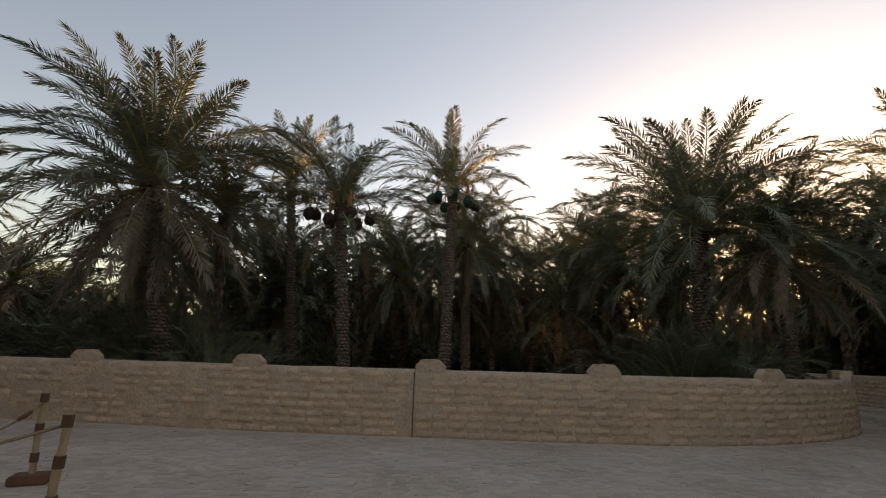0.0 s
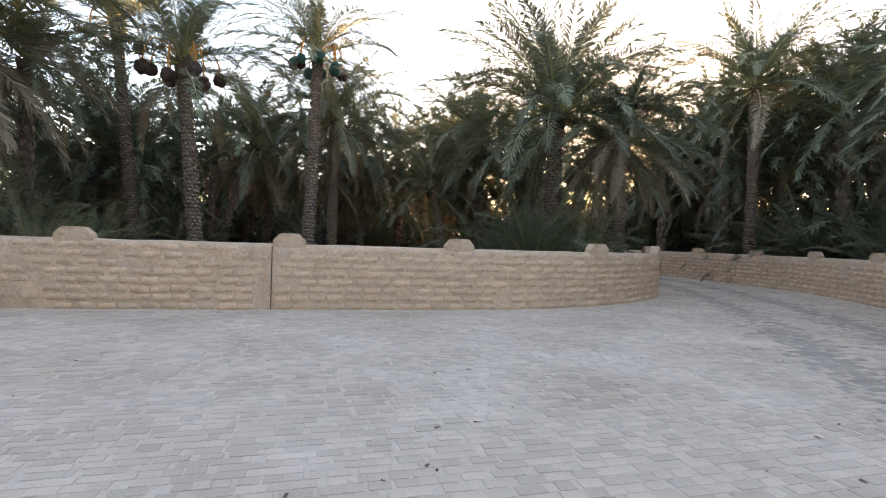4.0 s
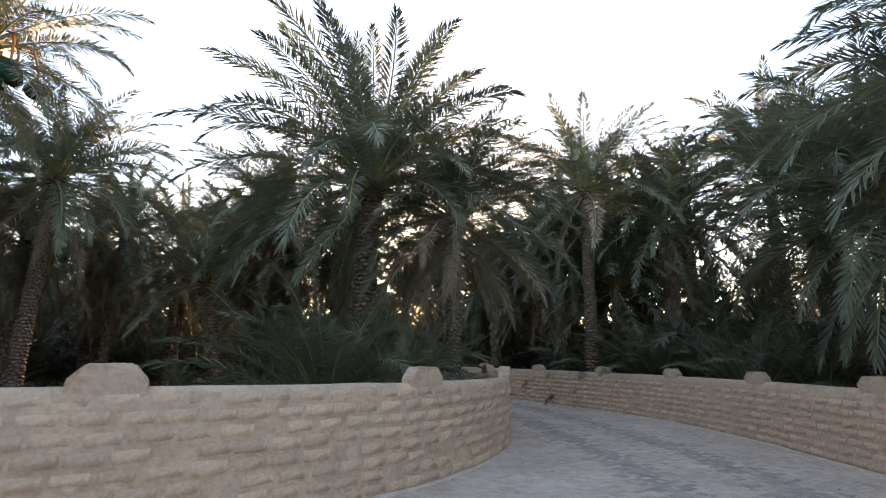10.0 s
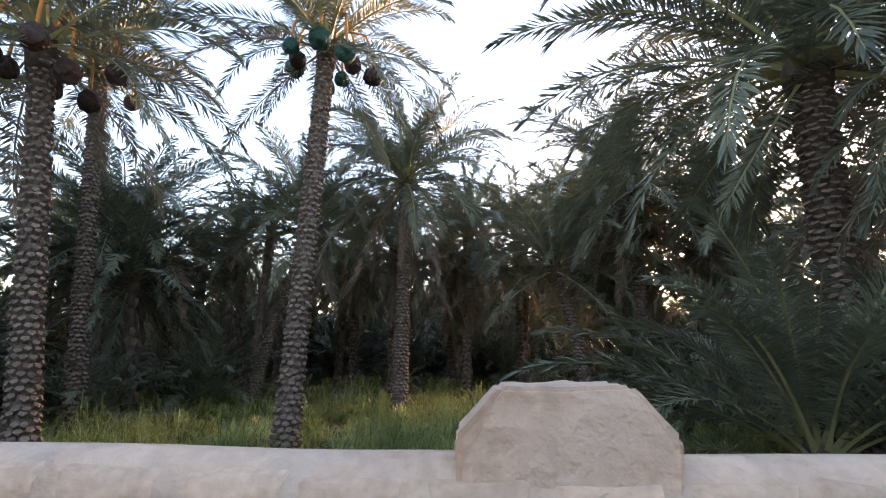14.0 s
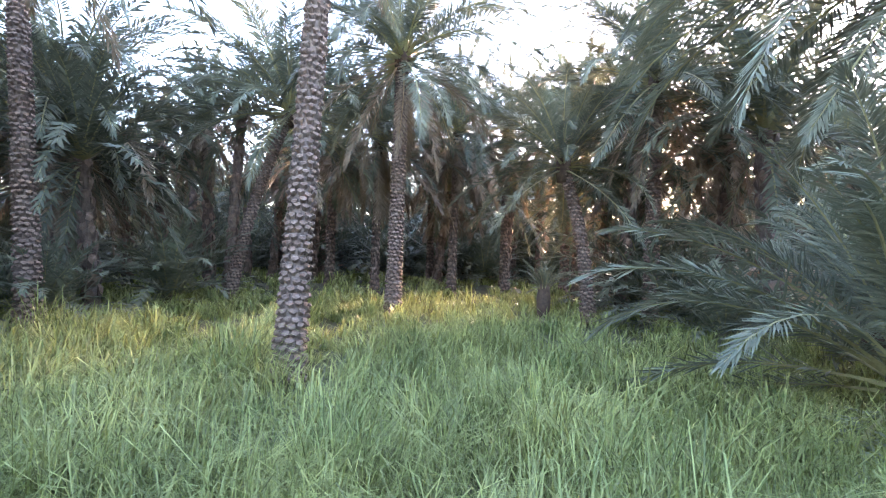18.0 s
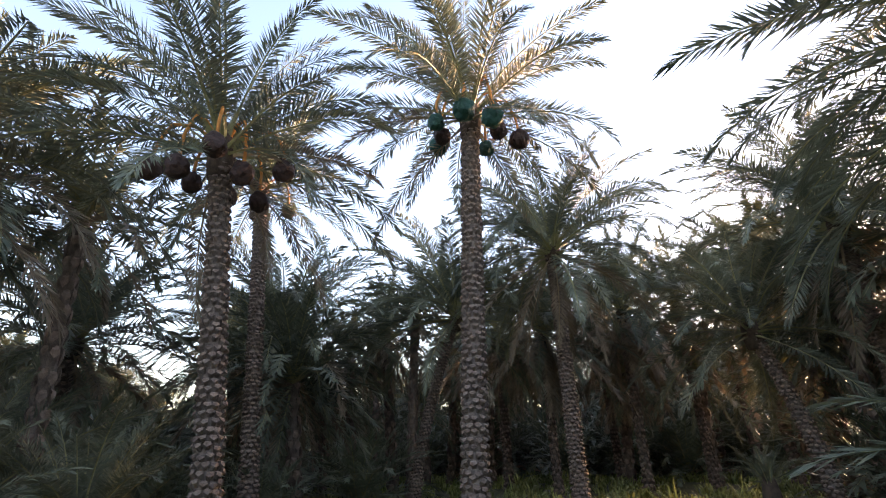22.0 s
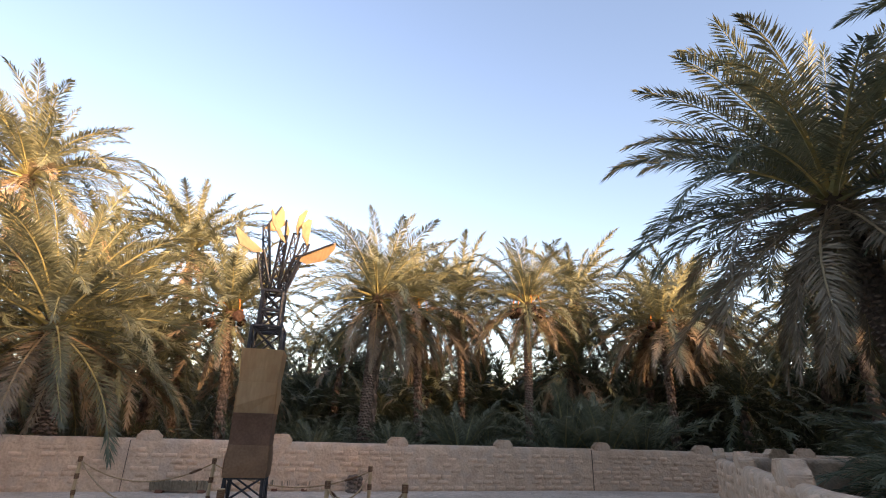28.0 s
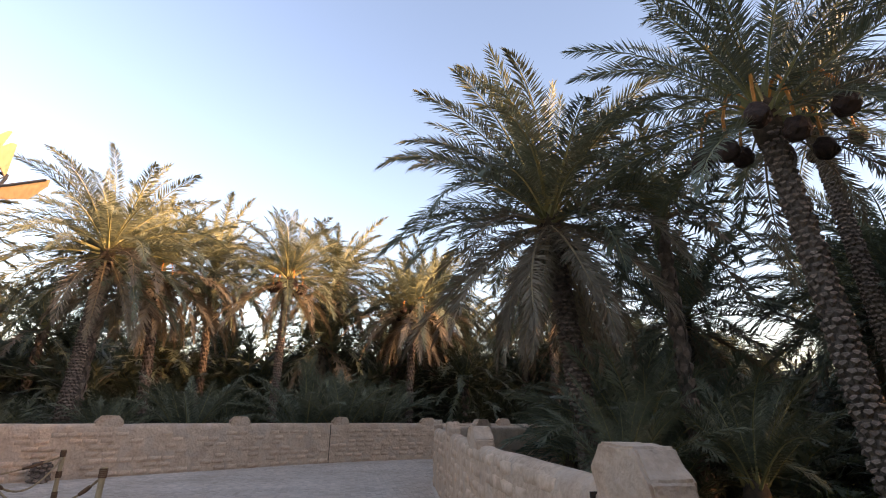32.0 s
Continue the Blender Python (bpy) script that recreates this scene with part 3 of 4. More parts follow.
def bunch_mesh(r, seed, mat):
    """A netted bunch of dates: a lumpy drop."""
    bm = bmesh.new()
    bmesh.ops.create_icosphere(bm, subdivisions=3, radius=r)
    for v in bm.verts:
        v.co *= 1 + 0.22 * noise.noise(v.co * 9 + Vector((seed, 0, 0))) + 0.1 * noise.noise(v.co * 26)
        v.co.z *= 1.25 if v.co.z > 0 else 1.0
    me = bpy.data.meshes.new("fruit_bag")
    bm.to_mesh(me)
    bm.free()
    me.materials.append(mat)
    return me


BUNCHES = [bunch_mesh(0.2, k, M_DATE) for k in range(3)]
BUNCHES_GREEN = [bunch_mesh(0.19, k, M_DATE_GREEN) for k in range(2)]


def palm(base, top, r0, r1, style, size, seed, label, bunches=0, green=False, bow=0.0, turn=0.0, near=True):
    """A palm that is seen from near by: trunk, heart, every frond and every bunch."""
    rng = random.Random(seed)
    tree = tagged(new("date_palm"), label, "palm tree", "date palms")
    tree.location = base
    head = Vector(top) - Vector(base)
    part("trunk", trunk_mesh(head, r0 * 0.87, r1 * 0.82, seed, 2 if near else 1, bow), None, tree)
    hv, hf = tube([head + Vector((0, 0, z)) for z in (-0.45, -0.2, 0.05, 0.3, 0.55)], [r1 * 0.95, r1 * 1.2, r1 * 1.25, r1 * 1.0, r1 * 0.4], 12)
    part("heart", mesh("heart", hv, hf, M_FIBRE, smooth=True), None, tree, "dark fibrous heart of the crown")
    r1 *= 0.85
    for k, a, s, dry in crown_plan(style, rng):
        pool = (FRONDS_DRY if near else THIN_DRY) if dry else (FRONDS if near else THIN)
        at_ = head + Vector((math.cos(radians(a)) * r1 * 0.8, math.sin(radians(a)) * r1 * 0.8, 0.38 - 0.07 * k))
        m = Matrix.Translation(at_) @ pose(0, 0, 0, rng.uniform(-16, 16), rng.uniform(-6, 6) if k > 2 else rng.uniform(-8, 22), a + turn) @ Matrix.Scale(size * s, 4)
        part("frond", pool[k, rng.randrange(3)], None, tree, "dry brown hanging frond" if dry else "", place=m)
    for b in range(bunches):
        a = 2 * math.pi * (b + 0.3 * rng.random()) / bunches + 0.4
        reach = rng.uniform(0.5, 0.95)
        drop = rng.uniform(-0.6, -0.15)
        o = Vector((math.cos(a), math.sin(a), 0))
        start, mid, end = head + o * r1 + Vector((0, 0, 0.25)), head + o * reach * 0.8 + Vector((0, 0, 0.45)), head + o * reach + Vector((0, 0, drop + 0.15))
        sv, sf = tube([start, (start + mid) / 2 + Vector((0, 0, 0.1)), mid, (mid + end) / 2 + o * 0.05, end], [0.025] * 5, 6)
        bunch = part("fruit_bag", rng.choice(BUNCHES_GREEN if green and b % 4 else BUNCHES), None, tree, "green netted date bunch" if green and b % 4 else "dark netted date bunch", place=Matrix.Translation(head + o * reach + Vector((0, 0, drop))) @ pose(0, 0, 0, 0, 0, rng.uniform(0, 360)) @ Matrix.Scale(rng.uniform(0.75, 1.05), 4))
        part("stalk", mesh("stalk", sv, sf, M_STALK), None, tree, "orange date stalk")
    return tree


def far_palm_kind(style, which, height, r, seed, label):
    tree = tagged(new("date_palm"), label, "palm tree", "palms of the grove")
    lean = Vector((0.05 * height * math.sin(seed), 0.05 * height * math.cos(seed), height))
    part("trunk", trunk_mesh(lean, r, r * 0.8, seed, 0, 0.02), None, tree)
    part("crown", FAR_CROWNS[style][which], None, tree, place=Matrix.Translation(lean))
    return tree


def bush_kind(which, seed, label):
    tree = tagged(new("palm_bush"), label, "palm bush", "young palms")
    hv, hf = tube([(0, 0, -0.3), (0, 0, 0.1), (0, 0, 0.45), (0, 0, 0.7)], [0.22, 0.26, 0.2, 0.06], 10)
    part("stump", mesh("stump", hv, hf, M_FIBRE, smooth=True), None, tree)
    part("crown", FAR_CROWNS["bush"][which], None, tree, place=Matrix.Translation((0, 0, 0.15)))
    return tree

# palms near the walk: base, head, trunk radii, style, size of the fronds
TALL = "tall date palm with scaly grey trunk and dark netted bunches"
FULL = "broad date palm with drooping green and dry fronds"
LEAN = "leaning date palm with a scaly trunk in the grass"
palm((-2.58, 14.85, LOW), (-3.04, 14.57, 5.8), 0.2, 0.165, "tall", 0.9, 1, TALL, 8)
palm((-5.4, 19.2, LOW), (-6.33, 19.53, 8.4), 0.22, 0.18, "tall", 0.95, 2, TALL, 4)
palm((0.15, 16.44, LOW), (0.33, 16.96, 7.25), 0.21, 0.17, "tall", 0.9, 3, "tall date palm with green netted date bunches", 9, True)
palm((1.09, 22.9, LOW), (1.09, 23.35, 6.75), 0.22, 0.19, "full", 1.15, 4, FULL)
palm((-6.85, 13.45, LOW), (-8.05, 13.25, 5.95), 0.27, 0.23, "shaggy", 1.24, 5, "broad date palm with a thick skirt of dry fronds")
palm((8.0, 15.4, LOW), (8.0, 15.35, 5.6), 0.3, 0.27, "broad", 1.32, 6, "broad date palm with a thick skirt of dry fronds")
palm((9.85, 14.35, LOW), (9.9, 14.5, 4.9), 0.2, 0.18, "shaggy", 0.95, 37, "date palm with brown hanging fronds behind the lane wall")
palm((18.4, 17.6, LOW), (18.2, 17.4, 8.3), 0.25, 0.2, "fan", 1.25, 7, FULL)
palm((22.8, 12.6, LOW), (22.9, 12.75, 8.9), 0.25, 0.2, "fan", 1.25, 8, FULL)
palm((14.2, 4.6, LOW), (14.1, 4.7, 5.6), 0.27, 0.24, "dome", 1.4, 9, "broad date palm that hangs over the lane wall")
palm((-8.0, 23.4, LOW), (-7.9, 23.2, 4.7), 0.28, 0.25, "dome", 1.3, 10, FULL)
palm((-4.0, 24.8, LOW), (-2.45, 25.2, 5.6), 0.2, 0.17, "fan", 1.2, 11, LEAN, bow=0.12)
palm((2.97, 30.4, LOW), (3.05, 30.5, 6.4), 0.2, 0.17, "skirt", 1.25, 14, FULL, near=False)
palm((5.65, 33.6, LOW), (5.6, 33.7, 7.2), 0.2, 0.17, "full", 1.25, 15, FULL, near=False)
palm((7.92, 22.7, LOW), (7.85, 22.6, 6.2), 0.21, 0.18, "full", 1.2, 16, FULL)
palm((2.1, 36.5, LOW), (2.0, 36.5, 7.4), 0.21, 0.18, "skirt", 1.3, 32, FULL, near=False)
palm((-0.06, 29.0, LOW), (-0.1, 29.0, 5.6), 0.18, 0.16, "skirt", 1.2, 33, FULL, near=False)
palm((7.6, 30.0, LOW), (7.7, 30.2, 6.5), 0.2, 0.17, "full", 1.2, 34, FULL, near=False)
palm((8.9, 31.5, LOW), (8.8, 31.6, 7.4), 0.2, 0.17, "full", 1.25, 35, FULL, near=False)
palm((-2.6, 33.0, LOW), (-2.6, 33.2, 6.6), 0.22, 0.19, "skirt", 1.25, 36, FULL, near=False)
palm((15.8, 7.7, LOW), (15.6, 7.6, 4.6), 0.26, 0.24, "dome", 1.15, 28, FULL)
palm((13.4, 1.2, LOW), (13.2, 1.3, 6.4), 0.26, 0.22, "dome", 1.2, 29, FULL, near=False)
palm((6.35, 22.9, LOW), (5.55, 23.0, 3.9), 0.2, 0.17, "tall", 0.9, 12, LEAN, bow=0.2)
palm((-11.2, 18.7, LOW), (-11.3, 18.9, 4.4), 0.24, 0.22, "dome", 1.15, 25, FULL, near=False)
# behind the sunlit wall
GOLD = "date palm with orange date stalks and golden evening fronds"
palm((-15.9, 0.15, LOW), (-15.98, 0.36, 6.75), 0.24, 0.2, "full", 1.15, 17, FULL)
palm((-19.56, 1.28, LOW), (-19.4, 0.9, 7.1), 0.22, 0.18, "skirt", 1.2, 20, FULL, 3, near=False)
palm((-20.1, 5.93, LOW), (-20.1, 5.95, 7.2), 0.2, 0.17, "full", 1.05, 18, GOLD, 6)
palm((-21.04, 11.7, LOW), (-21.04, 11.75, 6.4), 0.2, 0.17, "skirt", 1.05, 21, GOLD, 4, near=False)
palm((-14.14, -4.53, LOW), (-13.83, -4.9, 5.8), 0.22, 0.18, "full", 1.15, 54, GOLD, 3, near=False)
palm((-9.1, -6.1, LOW), (-8.5, -6.55, 4.2), 0.32, 0.28, "dome", 1.4, 22, "squat broad date palm with hanging fronds")
palm((-10.7, -10.5, LOW), (-9.3, -11.3, 10.2), 0.25, 0.2, "full", 1.3, 24, "tall date palm with golden evening fronds")
palm((-11.9, -7.8, LOW), (-11.7, -7.9, 4.1), 0.26, 0.23, "dome", 1.15, 23, FULL, near=False)
palm((-8.4, -9.7, LOW), (-8.1, -9.8, 3.8), 0.28, 0.24, "full", 1.2, 26, FULL, near=False)
palm((-16.8, -9.3, LOW), (-16.2, -9.8, 9.6), 0.22, 0.18, "full", 1.3, 53, FULL, near=False)
palm((-23.5, 2.2, LOW), (-23.4, 2.0, 8.3), 0.2, 0.17, "skirt", 1.25, 55, FULL, near=False)
palm((-25.0, 8.0, LOW), (-25.0, 8.0, 8.6), 0.2, 0.17, "skirt", 1.25, 52, FULL, near=False)
palm((-24.0, 13.4, LOW), (-24.0, 13.3, 7.4), 0.2, 0.17, "skirt", 1.2, 51, FULL, near=False)
palm((-20.7, 18.7, LOW), (-20.6, 18.6, 6.8), 0.22, 0.19, "full", 1.3, 56, FULL, near=False)
# young palms low on the ground beside the wall
YOUNG = "young date palm bush with blue-green fronds"
for k, (x, y, s, st) in enumerate(((6.95, 14.6, 1.0, "bush"), (8.6, 14.4, 0.8, "upright"), (9.2, 17.4, 0.9, "upright"), (19.4, 13.0, 1.0, "bush"), (16.2, 7.4, 0.8, "upright"), (18.2, 10.2, 1.0, "upright"), (14.4, 5.2, 0.8, "upright"), (17.4, 11.4, 0.85, "upright"), (-10.3, 15.0, 0.6, "upright"), (-8.9, 15.6, 0.9, "bush"), (-5.6, 13.2, 0.6, "upright"), (-7.6, 14.8, 1.0, "bush"), (-9.3, 14.0, 0.55, "upright"), (-11.0, 15.8, 0.7, "upright"), (-5.3, 15.3, 0.7, "upright"), (-11.8, 16.8, 1.1, "bush"), (19.6, 15.6, 1.1, "bush"), (20.3, 18.5, 1.1, "bush"), (-15.4, 4.1, 0.9, "upright"), (-17.4, 7.5, 1.1, "upright"), (-17.9, 8.8, 1.15, "upright"), (-18.6, 10.2, 1.0, "upright"), (-15.6, 1.6, 0.6, "upright"), (-13.7, -0.6, 0.6, "upright"))):
    tree = palm((x, y, LOW), (x, y, 0.25), 0.2, 0.18, st, s, 40 + k, YOUNG)
    tree.name = "palm_bush"
    tagged(tree, category="palm bush", group="young palms")

low_palm = palm((5.03, 22.55, LOW), (5.03, 22.55, 0.3), 0.16, 0.15, "upright", 0.3, 77, "small dry palm stump with short stiff fronds")
tagged(low_palm, category="palm bush", group="young palms")

# palms further in: built once, then copied
kinds = [far_palm_kind("fan", 0, 6.0, 0.22, 1, FULL), far_palm_kind("skirt", 0, 5.0, 0.24, 2, FULL), far_palm_kind("tall", 0, 7.5, 0.2, 3, "tall slender date palm in the grove"), far_palm_kind("fan", 1, 4.2, 0.22, 4, FULL), far_palm_kind("skirt", 1, 7.0, 0.22, 5, FULL), far_palm_kind("fan", 2, 5.2, 0.2, 6, FULL)]
bushes = [bush_kind(i, i, "young date palm bush with upright green fronds") for i in range(3)]
rng = random.Random(21)


def plant(pool, spots, low, high):
    for x, y in spots:
        src = rng.choice(pool)
        copy_thing(src, pose(x, y, LOW - 0.05, rng.uniform(-3, 3), rng.uniform(-3, 3), rng.uniform(0, 360)) @ Matrix.Scale(rng.uniform(low, high), 4))


def scatter(x0, x1, y0, y1, gap, keep):
    """Spots on a jittered grid where keep() allows."""
    out = []
    y = y0
    while y < y1:
        x = x0
        while x < x1:
            px, py = x + rng.uniform(-0.4, 0.4) * gap, y + rng.uniform(-0.4, 0.4) * gap
            if keep(px, py):
                out.append((px, py))
            x += gap
        y += gap
    return out


def clear_of_lines(x, y, room):
    return all(((ln.q[:, 0] - x) ** 2 + (ln.q[:, 1] - y) ** 2).min() > room * room for ln in (wall_a, wall_b, wall_c))


def in_court(x, y):
    return bool(points_inside(np.array([x]), np.array([y]))[0])


def free(x, y, room):
    return not in_court(x, y) and clear_of_lines(x, y, room)


plant([kinds[0], kinds[1], kinds[3], kinds[5]], scatter(-12.5, 13, 36, 60, 4.6, lambda x, y: free(x, y, 1.6)), 0.85, 1.12)
plant(kinds, scatter(-14, -4, 27, 36, 4.4, lambda x, y: free(x, y, 1.6) and math.hypot(x + 2.5, y - 33) > 2.5), 0.75, 0.98)
plant(kinds, scatter(12, 30, -6, 42, 4.2, lambda x, y: free(x, y, 3.2) and math.hypot(x - 18, y - 17) > 3 and math.hypot(x - 22.5, y - 12.7) > 3), 0.95, 1.25)
plant(kinds[:2] + kinds[3:], [(19.8, 20.5), (21.5, 23.0), (19.8, 25.0), (22.5, 27.5), (20.0, 30.0), (24.5, 21.0), (21.3, 15.6), (24.3, 16.5), (18.6, 33.0), (25.5, 25.0), (20.8, 18.2), (10.6, 21.8)], 1.15, 1.35)
plant(kinds, scatter(30, 40, -10, 45, 8.0, lambda x, y: free(x, y, 3.0)), 1.0, 1.25)
plant(kinds, scatter(-34, -4, -22, 34, 5.6, lambda x, y: free(x, y, 4.5)), 0.8, 1.1)
plant(kinds, scatter(-8, 14, -26, -14, 6.5, lambda x, y: free(x, y, 3.0)), 0.85, 1.1)
plant(bushes, scatter(-12.5, 13, 40, 56, 3.6, lambda x, y: free(x, y, 2.2)), 1.0, 1.4)
plant(bushes, scatter(-13.5, -7, 13, 27, 3.6, lambda x, y: free(x, y, 2.4) and math.hypot(x + 7.5, y - 13.3) > 1.5), 0.45, 0.7)
plant(bushes, scatter(12, 30, -6, 38, 3.6, lambda x, y: free(x, y, 4.0)), 0.8, 1.1)
plant(kinds, scatter(8.5, 13, 24, 38, 3.8, lambda x, y: free(x, y, 2.0)), 0.7, 0.95)
plant(bushes, scatter(9.0, 13, 19, 31, 3.4, lambda x, y: free(x, y, 2.6)), 0.6, 0.9)
plant(bushes, scatter(-24, -4, -16, 26, 3.0, lambda x, y: free(x, y, 3.3)), 0.6, 0.95)
plant(bushes, scatter(-30, -20, -10, 22, 3.0, lambda x, y: free(x, y, 6)), 0.9, 1.3)
plant(bushes, scatter(-17, -9.5, 19, 33, 2.7, lambda x, y: free(x, y, 2.4) and math.hypot(x + 8, y - 23.3) > 3.2), 0.7, 1.0)
plant(bushes, scatter(-34, -13, 12, 32, 3.2, lambda x, y: free(x, y, 3.0) and not (-21 < x < -14 and y < 14)), 0.9, 1.3)
plant(bushes, scatter(8.8, 13, 24, 36, 2.6, lambda x, y: free(x, y, 2.6)), 0.9, 1.3)
plant(bushes, [(-12.4, 20.6), (-10.6, 20.2), (-12.7, 23.2), (-9.9, 18.0), (-12.9, 17.6)], 1.05, 1.35)
plant([kinds[1], kinds[4]], [(10.6, 23.6), (9.2, 26.4), (12.2, 26.6)], 0.85, 1.0)
plant([kinds[1], kinds[3], kinds[4]], scatter(-32, -19.8, 14, 34, 3.6, lambda x, y: free(x, y, 2.2)), 0.75, 1.0)
# thick tall understory that closes the view between the trunks far off, as one
def thicket(spots, low, high):
    src = FAR_CROWNS["bush"][0]
    co = np.empty(len(src.vertices) * 3)
    src.vertices.foreach_get("co", co)
    co = co.reshape(-1, 3)
    cut = [tuple(f.vertices) for f in src.polygons]
    kind = [f.material_index for f in src.polygons]
    vs, fs, ix = [], [], []
    for i, (x, y) in enumerate(spots):
        t, k = rng.uniform(0, 6.28), rng.uniform(low, high)
        turn = np.array(((math.cos(t), math.sin(t), 0), (-math.sin(t), math.cos(t), 0), (0, 0, 1))) * k
        vs.append(co @ turn + np.array((x, y, LOW)))
        fs += [tuple(i * len(co) + j for j in f) for f in cut]
        ix += kind
    ob = new("far_bushes", mesh("far_bushes", np.concatenate(vs), fs, (M_LEAF_FAR, M_RIB, M_LEAF_DRY, M_RIB_DRY), ix))
    tagged(ob, "thick dark palm understory far behind the trunks", "bushes", kind="stuff")


thicket(scatter(-42, -22, 17, 42, 4.4, lambda x, y: free(x, y, 4.0)) + scatter(-40, -26, -16, 17, 4.2, lambda x, y: free(x, y, 4.0)) + scatter(22, 42, -8, 44, 4.6, lambda x, y: free(x, y, 4.0)) + scatter(-14, 16, 46, 58, 4.0, lambda x, y: free(x, y, 4.0)), 1.4, 2.0)
thicket(scatter(-27, -21.5, -12, 20, 3.0, lambda x, y: free(x, y, 3.0)), 0.95, 1.3)
thicket(scatter(-34, -28, -14, 24, 2.9, lambda x, y: free(x, y, 3.0)), 1.9, 2.5)
for k in kinds:
    k.location = (rng.uniform(-8, 10), 52 + rng.uniform(0, 6), LOW)
for k, b in enumerate(bushes):
    b.location = (-6 + 8 * k, 48, LOW)

# the closed edge of the oasis far off: palms and bushes in one belt
belt_v, belt_f, belt_i, base = [], [], [], 0
belt_crowns = [crown_mesh("belt", st, 5 + k, BROAD) for k, st in enumerate(("full", "skirt", "bush"))]
for k in range(210):
    ring = k % 3  # tall palms, bushes, bushes further out
    a = 2 * math.pi * k / 210 + 0.02 * math.sin(k * 7.0)
    rad = (48, 41, 50)[ring] + 8 * (k * 0.618 % 1)
    src = belt_crowns[k // 3 % 2 if ring == 0 else 2]
    size = rng.uniform(1.2, 1.5) if ring == 0 else rng.uniform(1.8, 2.4)
    low = ring
    co = np.empty(len(src.vertices) * 3)
    src.vertices.foreach_get("co", co)
    co = co.reshape(-1, 3) * size
    t = rng.uniform(0, 6.28)
    co = co @ np.array(((math.cos(t), math.sin(t), 0), (-math.sin(t), math.cos(t), 0), (0, 0, 1)))
    co += (math.cos(a) * rad, 12 + math.sin(a) * rad, LOW + (0.2 if low else rng.uniform(3.0, 5.5)))
    belt_v.append(co)
    belt_f += [tuple(base + i for i in f.vertices) for f in src.polygons]
    belt_i += [f.material_index for f in src.polygons]
    base += len(co)
belt = new("far_palms", mesh("far_palms", np.concatenate(belt_v), belt_f, (M_LEAF_FAR, M_RIB, M_LEAF_DRY, M_RIB_DRY), belt_i))
tagged(belt, "dense belt of far palms that closes the grove", "trees", kind="stuff")

# what lies beyond: an uneven foliage bank that closes the horizon, deep shade in its colour
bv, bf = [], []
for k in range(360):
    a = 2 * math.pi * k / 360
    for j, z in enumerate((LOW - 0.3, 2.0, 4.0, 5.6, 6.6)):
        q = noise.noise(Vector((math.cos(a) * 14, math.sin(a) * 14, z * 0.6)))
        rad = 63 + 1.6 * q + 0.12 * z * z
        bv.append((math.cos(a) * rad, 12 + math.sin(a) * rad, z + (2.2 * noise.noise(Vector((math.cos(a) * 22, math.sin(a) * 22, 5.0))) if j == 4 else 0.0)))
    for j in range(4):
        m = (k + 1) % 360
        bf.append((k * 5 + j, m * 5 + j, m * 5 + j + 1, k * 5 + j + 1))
tagged(new("backdrop", mesh("backdrop", bv, bf, M_GROVE_SHADE)), "mass of distant palm foliage along the horizon, coloured dark as in deep shade", "trees", kind="structure")

# ---- grass of the grove ----
def grass(name, x0, x1, y0, y1, count, tall, wide, seed, label):
    """Arching blades in tufts of uneven height, as one mesh."""
    r = np.random.RandomState(seed)
    tufts = count // 34
    tx, ty = r.uniform(x0, x1, tufts), r.uniform(y0, y1, tufts)
    patch = np.array([noise.noise(Vector((a * 0.8, b * 0.8, seed))) + 0.6 * noise.noise(Vector((a * 2.3, b * 2.3, 9.0))) for a, b in zip(tx, ty)])
    keep = patch > r.uniform(-0.9, 0.0, tufts)
    tx, ty, patch = tx[keep], ty[keep], patch[keep]
    pick = r.randint(0, len(tx), count)
    x, y = tx[pick] + r.normal(0, 0.12, count), ty[pick] + r.normal(0, 0.12, count)
    ok = ~points_inside(x, y) & ~points_inside(x, y - 0.42) & (y < y1 + 0.3)
    x, y, pick = x[ok], y[ok], pick[ok]
    n = len(x)
    tuft = (np.clip(0.75 + 0.55 * patch, 0.35, 1.25) * r.uniform(0.55, 1.4, len(tx)))[pick]
    h = tall * tuft * r.uniform(0.55, 1.25, n)
    swing = r.uniform(0, 2 * np.pi, len(tx))[pick]
    a = swing + r.normal(0, 1.1, n)
    lean = r.uniform(0.1, 1.25, n) ** 0.8
    dx, dy = np.cos(a), np.sin(a)
    w = wide * r.uniform(0.6, 1.4, n)
    z0 = np.full(n, LOW - 0.04)
    side = np.stack([-dy * w, dx * w, np.zeros(n)], 1)
    def spot(out, up):
        return np.stack([x + dx * h * lean * out, y + dy * h * lean * out, z0 + h * (up[0] - up[1] * lean)], 1)
    low, mid, tip = spot(0.12, (0.42, 0.0)), spot(0.45, (0.8, 0.12)), spot(1.0, (1.05, 0.55))
    root = np.stack([x, y, z0], 1)
    v = np.stack([root - side * 0.7, root + side * 0.7, low + side, low - side, mid + side * 0.8, mid - side * 0.8, tip], 1).reshape(-1, 3)
    faces = [q for k in (np.arange(n) * 7).tolist() for q in ((k, k + 1, k + 2, k + 3), (k + 3, k + 2, k + 4, k + 5), (k + 5, k + 4, k + 6))]
    ob = new(name, mesh(name, v, faces, M_GRASS))
    return tagged(ob, label, "grass", kind="stuff")


